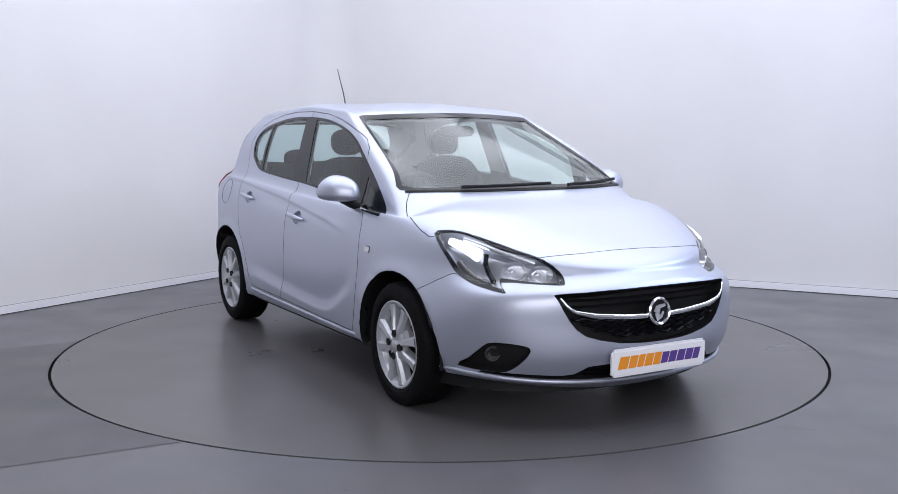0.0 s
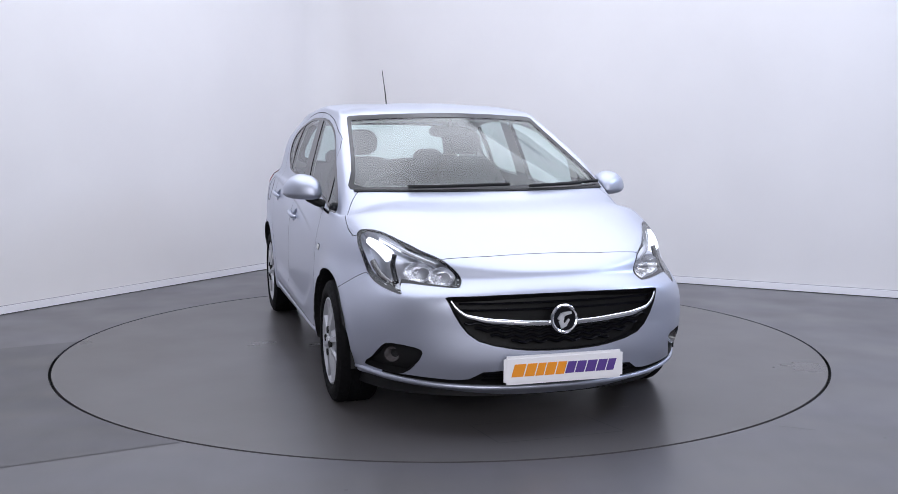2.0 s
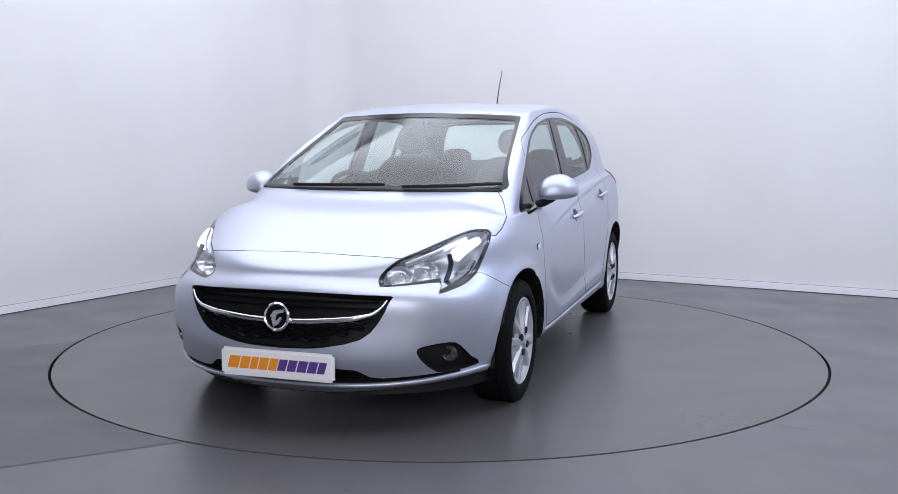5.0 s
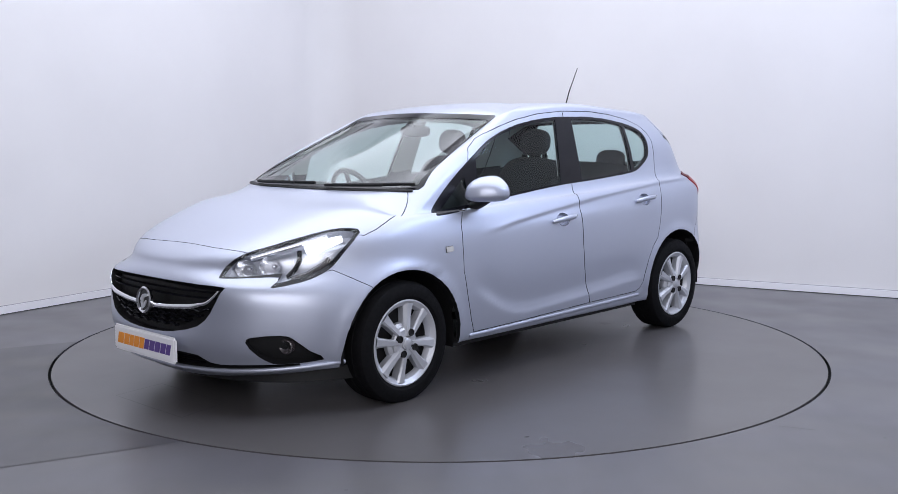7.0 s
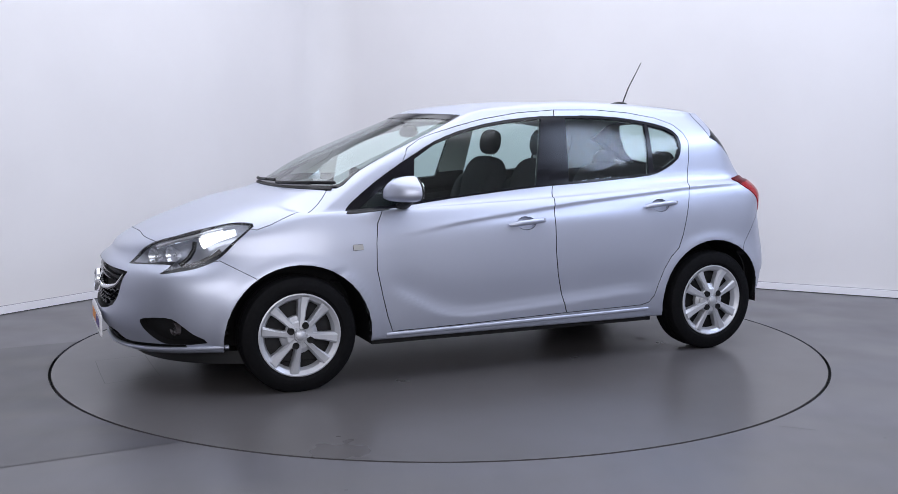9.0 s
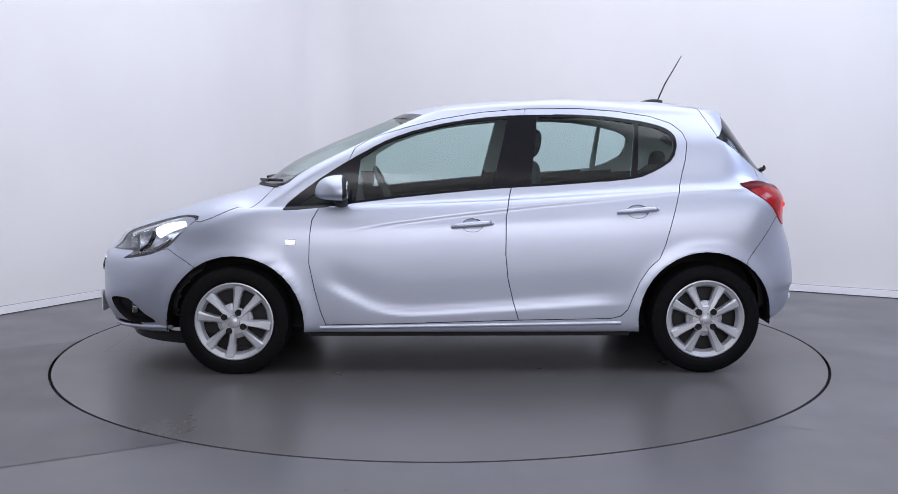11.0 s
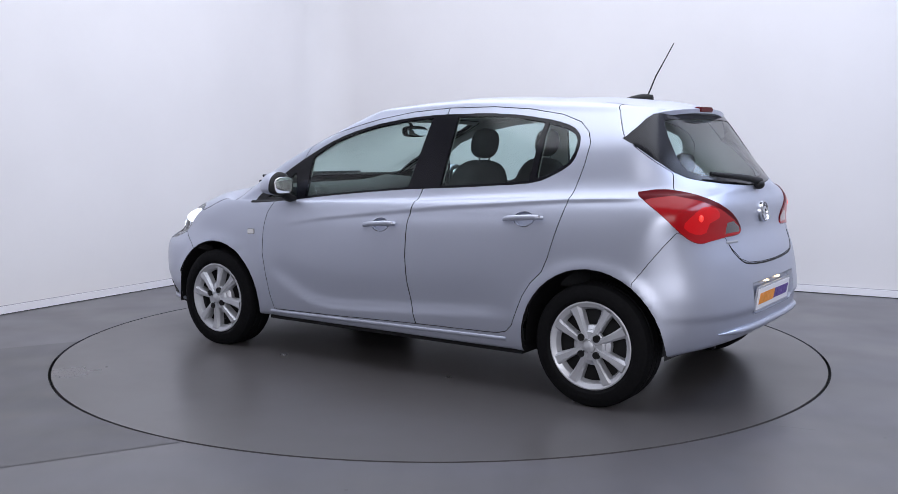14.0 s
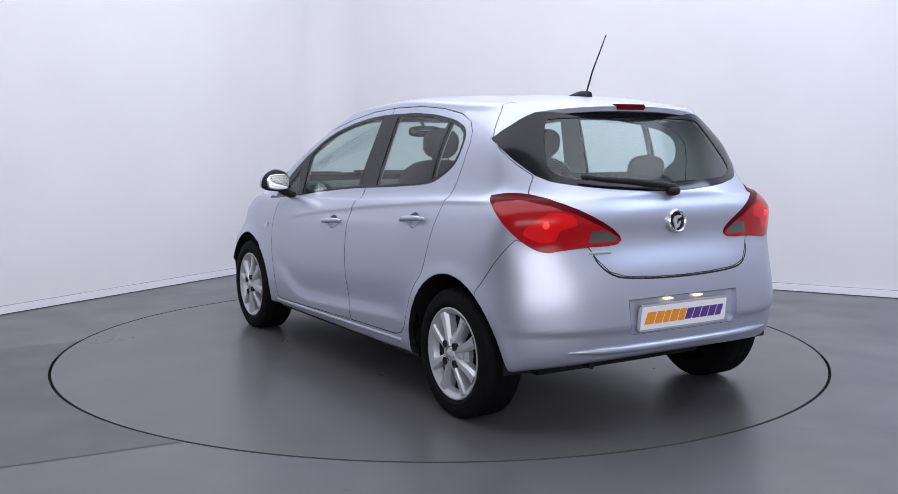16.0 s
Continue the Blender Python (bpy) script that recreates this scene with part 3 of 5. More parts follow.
body = half_body()
TAIL_TOP = [(-1.40, 0.80, 0.99), (-1.468, 0.745, 1.020), (-1.55, 0.685, 1.030), (-1.65, 0.606, 1.006), (-1.728, 0.517, 0.966), (-1.763, 0.409, 0.912), (-1.771, 0.31, 0.85)]
CUTS = [
    ("arch", SIDE, circle2(*ARCHES[0]), on_side), ("arch", SIDE, circle2(*ARCHES[1]), on_side),
    ("front_glass", SIDE, GLASS_F, on_side), ("rear_glass", SIDE, GLASS_R, on_side), ("quarter_glass", SIDE, GLASS_Q, on_side), ("sail_glass", SIDE, GLASS_T, on_side),
    ("dlo", SIDE, DLO, on_side), ("screen", FRONTV, SCREEN_I, on_screen), ("screen_frit", FRONTV, SCREEN_O, on_screen), ("back_glass", FRONTV, curve([(-0.3, 1.350), (-0.1, 1.352), (0.10, 1.352), (0.40, 1.345), (0.475, 1.32), (0.53, 1.20), (0.545, 1.125), (0.50, 1.092), (0.40, 1.075), (0.10, 1.062), (-0.1, 1.061), (-0.3, 1.065)], 2), on_rear), ("back_frit", ROBL, RGLASS, on_rear),
    ("headlamp", FOBL, HEAD, on_front), ("tail_smoke", FRONTV, [(0.335, 0.818), (0.335, 0.842), (0.40, 0.872), (0.462, 0.868), (0.475, 0.818)], on_rear),
    ("tail_glow", FRONTV, curve([(0.55, 0.935), (0.64, 0.945), (0.725, 0.90), (0.745, 0.86), (0.69, 0.828), (0.625, 0.832), (0.605, 0.875), (0.535, 0.895)], 2), on_rear),
    ("tail_top", ROBL, [obl_r(*p) for p in TAIL_TOP] + [(a - 0.012, b - 0.034) for a, b in (obl_r(*p) for p in TAIL_TOP[::-1])], on_rear),
    ("tail", ROBL, TAIL, on_rear), ("grille", FRONTV, GRILLE, at_nose), ("fog", FRONTV, FOG, at_nose), ("intake", FRONTV, INTAKE, at_nose),
    ("handle_cup_f", SIDE, [(-0.01 + 0.055 * math.cos(a * math.pi / 8), 0.797 + 0.034 * math.sin(a * math.pi / 8)) for a in range(16)], on_side),
    ("handle_cup_r", SIDE, [(-0.885 + 0.055 * math.cos(a * math.pi / 8), 0.868 + 0.034 * math.sin(a * math.pi / 8)) for a in range(16)], on_side),
    ("plate_recess", FRONTV, [(-0.1, 0.425), (0.30, 0.425), (0.318, 0.44), (0.325, 0.575), (-0.1, 0.578)], on_rear),
    ("repeater", SIDE, REPEATER, on_side), ("front_door", SIDE, DOOR_F, on_side), ("rear_door", SIDE, DOOR_R, on_side), ("hood", TOPV, HOOD, on_top_front),
    ("gate", SIDE, [(-1.205, 1.50), (-1.335, 1.262), (-1.40, 1.212), (-1.56, 1.092), (-2.2, 1.085), (-2.2, 1.5)], on_rear), ("gate", FRONTV, GATE, lambda c: c.x < -1.5 and c.z < 1.10), ("bumper_f", SIDE, BUMPER_F, on_front), ("bumper_r", SIDE, BUMPER_R, on_rear),
]
for nm, pr, po, te in CUTS:
    knife(body, pr, po, te)
bmesh.ops.dissolve_degenerate(body, dist=0.0006, edges=body.edges)
bmesh.ops.remove_doubles(body, verts=body.verts, dist=0.0012)
bmesh.ops.triangulate(body, faces=[f for f in body.faces if len(f.verts) > 4])
REGION = body.faces.layers.int.new("region")
for f in body.faces:
    c = f.calc_center_median()
    f[REGION] = -1
    for i, (nm, pr, po, te) in enumerate(CUTS):
        if te(c) and inside(po, *flat2(pr, c)):
            if nm.startswith("tail_") and not inside(TAIL, *flat2(ROBL, c)):
                continue
            f[REGION] = i
            break
NAMES = [c[0] for c in CUTS]
body.normal_update()


def take(names, side=0):
    """The faces of some regions: side 0 both halves joined, 1 the left, -1 the right one."""
    src = [f for f in body.faces if (NAMES[f[REGION]] if f[REGION] >= 0 else "shell") in names]
    bm = bmesh.new()
    keep = bm.verts.layers.float_vector.new("out")
    for s in ((1, -1) if side == 0 else (side,)):
        made = {}
        for f in src:
            vs = []
            for v in f.verts:
                if v not in made:
                    made[v] = bm.verts.new((v.co.x, s * v.co.y, v.co.z))
                    made[v][keep] = (v.normal.x, s * v.normal.y, v.normal.z)
                vs.append(made[v])
            try:
                bm.faces.new(vs if s > 0 else vs[::-1])
            except ValueError:
                pass
    bmesh.ops.remove_doubles(bm, verts=bm.verts, dist=0.0005)
    bm.normal_update()
    return bm


def edge_in(bm, gap):
    """Draw the open border in along the surface."""
    if gap <= 0:
        return
    move = {}
    for e in bm.edges:
        if len(e.link_faces) != 1:
            continue
        f = e.link_faces[0]
        d = (e.verts[1].co - e.verts[0].co)
        if d.length < 1e-6:
            continue
        n = f.normal.cross(d).normalized()
        if n.dot(f.calc_center_median() - e.verts[0].co) < 0:
            n = -n
        if f.calc_area() < 4e-7:
            continue
        for v in e.verts:
            move.setdefault(v, []).append(n)
    for v, ns in move.items():
        s = sum(ns, Vector())
        if s.length > 1e-6:
            v.co += s.normalized() * gap


def fold(bm, depth, index=0):
    """Give the border an edge that turns into the body."""
    bm.normal_update()
    out_ = bm.verts.layers.float_vector["out"]
    normal = {v: Vector(v[out_]) for v in bm.verts}
    rim = [e for e in bm.edges if len(e.link_faces) == 1]
    made = {}
    for e in rim:
        f = e.link_faces[0]
        a, b = e.verts
        for l in f.loops:
            if l.edge == e:
                a, b = l.vert, l.link_loop_next.vert
        for v in (a, b):
            if v not in made:
                made[v] = bm.verts.new(v.co - normal[v] * depth)
        try:
            bm.faces.new((b, a, made[a], made[b])).material_index = index
        except ValueError:
            pass
    bm.normal_update()


def sunk(bm, depth):
    """A bowl: the region's floor pushed in, with walls up to the border."""
    bm.normal_update()
    out_ = bm.verts.layers.float_vector["out"]
    normal = {v: Vector(v[out_]) for v in bm.verts}
    rim = [(l.vert.co.copy(), l.link_loop_next.vert.co.copy(), l.vert, l.link_loop_next.vert) for f in bm.faces for l in f.loops if len(l.edge.link_faces) == 1]
    for v in bm.verts:
        v.co -= normal[v] * depth
    top = {}
    for ca, cb, a, b in rim:
        for c, v in ((ca, a), (cb, b)):
            if v not in top:
                top[v] = bm.verts.new(c)
        try:
            bm.faces.new((b, a, top[a], top[b]))
        except ValueError:
            pass
    bm.normal_update()


def panel(name, names, mat, side=0, gap=0.0026, depth=0.02, label="", parent=None):
    bm = take(names, side)
    edge_in(bm, gap)
    # folded edges are black instead of silver, as shade in the panel gaps
    fold(bm, depth, 1)
    return part(name, bm, [mat, PLASTIC], parent or car, label, angle=32)


def sheet(name, names, mat, side=0, out=0.0, parent=None, label="", gap=0.0):
    bm = take(names, side)
    edge_in(bm, gap)
    bm.normal_update()
    out_ = bm.verts.layers.float_vector["out"]
    nn = {v: Vector(v[out_]) for v in bm.verts}
    for v in bm.verts:
        v.co += nn[v] * out
    return part(name, bm, mat, parent or car, label, angle=50)


def bowl(name, names, mat, depth, side=0, parent=None, label=""):
    bm = take(names, side)
    sunk(bm, depth)
    return part(name, bm, mat, parent or car, label, angle=40)


shell = panel("body_shell", ["shell"], SILVER, 0, 0.0015, 0.03, "silver painted roof, wings and quarters")
bonnet = panel("bonnet", ["hood"], SILVER, 0, label="silver painted bonnet")
front_bumper = panel("front_bumper", ["bumper_f"], SILVER, 0, 0.0015, 0.02, "silver painted front bumper")
rear_bumper = panel("rear_bumper", ["bumper_r"], SILVER, 0, 0.0015, 0.02, "silver painted rear bumper")
tailgate = panel("tailgate", ["gate"], SILVER, 0, label="silver painted tailgate")
DOORS = {}
for s in (1, -1):
    fd = DOORS["f", s] = panel("front_door", ["front_door"], SILVER, s)
    rd = DOORS["r", s] = panel("rear_door", ["rear_door"], SILVER, s)
    tb = take(["dlo"], s)
    fold(tb, 0.02)
    part("window_surround", tb, TRIM, car, "gloss black window surround and pillar trim", angle=40)
    for nm, reg, par in (("front_window", "front_glass", fd), ("sail_window", "sail_glass", fd), ("rear_window", "rear_glass", rd), ("quarter_window", "quarter_glass", rd)):
        sheet(nm, [reg], GLASS, s, -0.003, par, "green-tinted side glass")
sheet("windscreen", ["screen"], SCREEN, 0, -0.002, None, "clear green-tinted windscreen")
wf = take(["screen_frit"], 0)
fold(wf, 0.012)
part("windscreen_border", wf, TRIM, car, "black border of the windscreen", angle=40)
sheet("tailgate_window", ["back_glass"], GLASS, 0, -0.003, tailgate, "tinted rear window")
bg = take(["back_frit"], 0)
fold(bg, 0.008)
part("tailgate_window_border", bg, TRIM, tailgate, "black border of the rear window", angle=50)

# inner skin behind the panels: trim below, headliner above, and dark behind the gaps
il = take(["shell", "hood", "front_door", "rear_door", "gate", "bumper_f", "bumper_r", "dlo", "screen_frit", "repeater", "tail", "tail_top", "tail_glow", "tail_smoke", "headlamp", "grille", "fog", "intake"], 0)
out_ = il.verts.layers.float_vector["out"]
nn = {v: Vector(v[out_]) for v in il.verts}
for v in il.verts:
    deep = 0.12 if v.co.x > 1.45 else (0.08 if v.co.x < -1.5 and v.co.z < 1.03 else 0.024)
    v.co -= nn[v] * deep
for f in il.faces:
    f.material_index = 1 if f.calc_center_median().z > 1.03 else 0
part("inner_trim", il, [DASH, HEADLINER], car, "dark inner trim with a pale headliner")

# ---- parts on and in the car ----
from mathutils.bvhtree import BVHTree

TREE = BVHTree.FromBMesh(body)


def hit_front(y, z, out=0.0):
    p, n, _, _ = TREE.ray_cast(Vector((3, abs(y), z)), Vector((-1, 0, 0)))
    p = p + n * out
    return Vector((p.x, math.copysign(p.y, y) if y else p.y, p.z))


def hit_side(x, z, out=0.0):
    p, n, _, _ = TREE.ray_cast(Vector((x, 2, z)), Vector((0, -1, 0)))
    return p + n * out


def hit_rear(y, z, out=0.0):
    p, n, _, _ = TREE.ray_cast(Vector((-3, abs(y), z)), Vector((1, 0, 0)))
    p = p + n * out
    return Vector((p.x, math.copysign(p.y, y) if y else p.y, p.z))


def hit_top(x, y):
    return TREE.ray_cast(Vector((x, abs(y), 3)), Vector((0, 0, -1)))[0].z


def tube(bm, pts, rx, rz=None, n=8, taper=None):
    """A rod through the points; rx is half its width across, rz half its height."""
    rz = rz or rx
    pts = [Vector(p) for p in pts]
    rows = []
    for i, p in enumerate(pts):
        d = (pts[min(i + 1, len(pts) - 1)] - pts[max(i - 1, 0)]).normalized()
        s = d.cross(Z)
        s = s.normalized() if s.length > 1e-3 else Vector((0, 1, 0))
        u = s.cross(d)
        k = taper(i / (len(pts) - 1)) if taper else 1.0
        rows.append([bm.verts.new(p + s * (rx * k * math.cos(2 * math.pi * j / n)) + u * (rz * k * math.sin(2 * math.pi * j / n))) for j in range(n)])
    for a, b in zip(rows, rows[1:]):
        for j in range(n):
            bm.faces.new((a[j], a[(j + 1) % n], b[(j + 1) % n], b[j]))
    bm.faces.new(rows[0][::-1])
    bm.faces.new(rows[-1])
    bmesh.ops.recalc_face_normals(bm, faces=bm.faces)


def tube_part(name, pts, rx, mat, parent=None, rz=None, n=8, label="", taper=None):
    bm = bmesh.new()
    tube(bm, pts, rx, rz, n, taper)
    return part(name, bm, mat, parent or car, label, angle=50)


def blob(name, at, size, mat, parent=None, power=2.6, rot=None, label="", n=20):
    """A soft cushion-like block: a superellipsoid."""
    bm = bmesh.new()
    bmesh.ops.create_uvsphere(bm, u_segments=n * 2, v_segments=n, radius=1)
    k = 2 / power
    for v in bm.verts:
        c = v.co
        r = (abs(c.x) ** power + abs(c.y) ** power + abs(c.z) ** power) ** (1 / power)
        v.co = Vector((c.x / r * size[0], c.y / r * size[1], c.z / r * size[2]))
    m = Matrix.Translation(at) @ (rot or Matrix.Identity(4))
    bmesh.ops.transform(bm, matrix=m, verts=bm.verts)
    return part(name, bm, mat, parent or car, label, angle=60)


def lathe(bm, profile, n, m):
    """Turn a profile of (radius, depth) round the wheel's axle."""
    rows = []
    for r, d in profile:
        rows.append([bm.verts.new(m @ Vector((r * math.cos(2 * math.pi * j / n), d, r * math.sin(2 * math.pi * j / n)))) for j in range(n)])
    for a, b in zip(rows, rows[1:]):
        for j in range(n):
            bm.faces.new((a[j], a[(j + 1) % n], b[(j + 1) % n], b[j]))
    return rows


# wheels: tyre, cover with eight spokes in four pairs, hub cap, bolts, brake disc behind
def wheel(x, s, z, r, spin):
    m = pose(x, 0, z, 0, 0, 0 if s > 0 else 180)
    y = 0.845
    bm = bmesh.new()
    lathe(bm, [(0.195, y - 0.19), (0.235, y - 0.20), (r - 0.02, y - 0.195), (r - 0.003, y - 0.175), (r, y - 0.15), (r, y - 0.115), (r - 0.004, y - 0.112), (r - 0.004, y - 0.106), (r, y - 0.103), (r, y - 0.066),
               (r - 0.004, y - 0.063), (r - 0.004, y - 0.057), (r, y - 0.054), (r - 0.001, y - 0.025), (r - 0.010, y - 0.010), (r - 0.03, y), (r - 0.055, y + 0.004), (0.225, y + 0.002), (0.215, y - 0.006), (0.207, y - 0.008), (0.200, y - 0.03)], 72, m)
    bmesh.ops.recalc_face_normals(bm, faces=bm.faces)
    for v in bm.verts:
        v.co.z = max(v.co.z, 0.001)
    tyre = part("wheel", bm, RUBBER, car, "black rubber tyre with a silver plastic cover", angle=30)
    bm = bmesh.new()
    lathe(bm, [(0.0, y - 0.085), (0.19, y - 0.085), (0.204, y - 0.06)], 48, m)
    part("backing", bm, DARKMETAL, tyre, "dark wheel and brake behind the cover")
    bm = bmesh.new()
    lathe(bm, [(0.170, y - 0.045), (0.176, y - 0.030), (0.182, y - 0.018), (0.194, y - 0.010), (0.203, y - 0.004), (0.209, y - 0.006), (0.211, y - 0.018)], 72, m)
    lathe(bm, [(0.0, y + 0.004), (0.030, y + 0.003), (0.034, y - 0.004), (0.066, y - 0.006), (0.076, y - 0.014), (0.078, y - 0.03)], 32, m)
    bmesh.ops.recalc_face_normals(bm, faces=bm.faces)
    part("wheel_cover", bm, ALLOY, tyre, "silver multi-spoke wheel cover", angle=28)
    for k in range(4):
        # recessed web between the two spokes of a pair
        web = bmesh.new()
        rows = []
        for rad, dep in ((0.060, -0.012), (0.088, -0.028), (0.096, -0.036), (0.096, -0.060)):
            rows.append([web.verts.new(m @ Vector((rad * math.cos(radians(spin + 90 * k + q)), y + dep, rad * math.sin(radians(spin + 90 * k + q))))) for q in (-24, -12, 0, 12, 24)])
        for p, q in zip(rows, rows[1:]):
            for n_ in range(4):
                web.faces.new((p[n_], p[n_ + 1], q[n_ + 1], q[n_]))
        bmesh.ops.recalc_face_normals(web, faces=web.faces)
        part("web", web, ALLOY, tyre, angle=28)
        for side in (-1, 1):
            a, b = radians(spin + 90 * k + side * 24), radians(spin + 90 * k + side * 26)
            ca, sa, cb, sb = math.cos(a), math.sin(a), math.cos(b), math.sin(b)
            sp = bmesh.new()
            rows = []
            for t, wd, d0 in ((0.035, 0.015, 0.002), (0.075, 0.016, 0.001), (0.12, 0.019, -0.004), (0.155, 0.023, -0.007), (0.192, 0.030, -0.006)):
                f = (t - 0.035) / 0.157
                ux, uz = ca + (cb - ca) * f, sa + (sb - sa) * f
                px, pz = -uz * side, ux * side
                rows.append([sp.verts.new(m @ Vector((ux * t + px * q * wd, y + d0 + e, uz * t + pz * q * wd))) for q, e in ((-1, -0.050), (-1, -0.016), (-0.50, 0.0), (0.66, 0.002), (1, -0.007), (1, -0.050))])
            for p, q in zip(rows, rows[1:]):
                for n_ in range(5):
                    sp.faces.new((p[n_], p[n_ + 1], q[n_ + 1], q[n_]))
            bmesh.ops.recalc_face_normals(sp, faces=sp.faces)
            part("spoke", sp, ALLOY, tyre, angle=20)
    for k in range(4):
        a = radians(spin + 90 * k + 45)
        bm = bmesh.new()
        c = m @ Matrix.Translation((0.055 * math.cos(a), y + 0.005, 0.055 * math.sin(a)))
        lathe(bm, [(0.0, 0.0), (0.013, 0.001), (0.015, 0.004), (0.017, 0.004), (0.018, -0.01)], 16, c)
        bmesh.ops.recalc_face_normals(bm, faces=bm.faces)
        part("wheel_bolt", bm, PLASTIC, tyre)
    bm = bmesh.new()
    lathe(bm, [(0.0, y + 0.011), (0.018, y + 0.010), (0.024, y + 0.006), (0.025, y)], 28, m)
    bmesh.ops.recalc_face_normals(bm, faces=bm.faces)
    part("hub_cap", bm, ALLOY, tyre)


for s in (1, -1):
    wheel(1.255, s, 0.286, 0.295, 72 if s > 0 else 50)
    wheel(-1.255, s, 0.294, 0.294, 0 if s > 0 else 10)
    for ax, az, ar in ARCHES:
        bm = bmesh.new()
        rows = []
        for i in range(25):
            a = radians(-6 + 192 * i / 24)
            rr = ar + 0.002
            rows.append([bm.verts.new((ax + rr * math.cos(a), s * (0.838 - (0.03 if abs(a - 1.57) > 1.2 else 0)), az + rr * math.sin(a))), bm.verts.new((ax + (rr + 0.01) * math.cos(a), s * 0.50, az + (rr + 0.01) * math.sin(a))), bm.verts.new((ax, s * 0.50, az))])
        for p, q in zip(rows, rows[1:]):
            bm.faces.new((p[0], p[1], q[1], q[0]))
            bm.faces.new((p[1], p[2], q[1]))
        part("wheel_arch_liner", bm, PLASTIC, car, "black wheel arch liner")
bm = bmesh.new()
box(bm, -1.45, 1.80, -0.50, 0.50, 0.19, 0.30)
box(bm, -0.86, 0.86, -0.78, 0.78, 0.195, 0.26)
part("underbody", bm, PLASTIC, car, "black underbody", smooth=False)

# front lip, lower blade, rear blade, sills
ur = np.linspace(0, 0.40, 34)
for s in (1,):
    c0 = ring_points(RINGS[0], ur)
    bm = bmesh.new()
    rows = []
    path = [(p[0], -p[1]) for p in c0[::-1]] + [(p[0], p[1]) for p in c0[1:]]
    for x, y in path:
        rows.append([bm.verts.new((x * 0.985, y * 0.98, 0.215)), bm.verts.new((x * 0.985 + 0.004, y * 0.985, 0.15)), bm.verts.new((x * 0.96, y * 0.95, 0.14))])
    for p, q in zip(rows, rows[1:]):
        bm.faces.new((p[0], p[1], q[1], q[0]))
        bm.faces.new((p[1], p[2], q[2], q[1]))
    bmesh.ops.recalc_face_normals(bm, faces=bm.faces)
    part("front_lip", bm, PLASTIC, car, "black plastic lip under the bumper")
c1 = ring_points(RINGS[1], np.linspace(0, 0.285, 30))
lip = []
for p in c1:
    k = abs(p[1]) / 0.74
    lip.append((p[0] + 0.014 * (1 - 0.3 * k), p[1] * 1.008, 0.212 + 0.030 * k ** 3))
tube_part("bumper_blade", [(x, -y, z) for x, y, z in lip[::-1]] + lip[1:], 0.012, SILVER, front_bumper, 0.011, 10, "silver blade along the foot of the bumper")
rb = [hit_rear(y, 0.368, 0.006) for y in np.linspace(-0.60, 0.60, 31)]
tube_part("bumper_blade", rb, 0.016, SILVER, rear_bumper, 0.016, 10, "raised silver blade across the rear bumper", lambda t: 0.15 + 0.85 * min(1, 8 * t, 8 * (1 - t)))
for s in (1, -1):
    pts = [hit_side(x, 0.253 + 0.022 * (0.77 - x) / 1.5, 0.001) for x in np.linspace(0.80, -0.80, 24)]
    tube_part("sill", [(p.x, s * (p.y - 0.003), p.z) for p in pts], 0.008, SILVER, None, 0.011, 10, "silver sill strip under the doors")

# fuel flap: its round seam, on the right side only
tube_part("fuel_flap_seam", [(q.x, -q.y, q.z) for q in (hit_side(a, b, 0.0004) for a, b in FLAP)], 0.0016, PLASTIC, shell, None, 6, "thin dark seam of the round fuel flap")

# handles
for s in (1, -1):
    for key, reg, cx, cz in (("f", "handle_cup_f", -0.01, 0.797), ("r", "handle_cup_r", -0.885, 0.868)):
        door = DOORS[key, s]
        bowl("handle_cup", [reg], SILVER, 0.022, s, door)
        pts = []
        for t in np.linspace(-1, 1, 17):
            p = hit_side(cx - t * 0.108, cz + t * 0.009, 0.030 - 0.022 * abs(t) ** 5)
            pts.append((p.x, s * p.y, p.z))
        tube_part("door_handle", pts, 0.012, SILVER, door, 0.0145, 10, "silver painted pull handle", lambda t: 1 - 0.35 * abs(2 * t - 1) ** 3)
        bm = bmesh.new()
        p = hit_side(cx - 0.096, cz + 0.010, 0.026)
        bmesh.ops.create_cone(bm, cap_ends=True, segments=12, radius1=0.006, radius2=0.006, depth=0.004, matrix=pose(p.x, s * (p.y + 0.001), p.z, 90, 0, 0))
        part("lock", bm, CHROME, door)

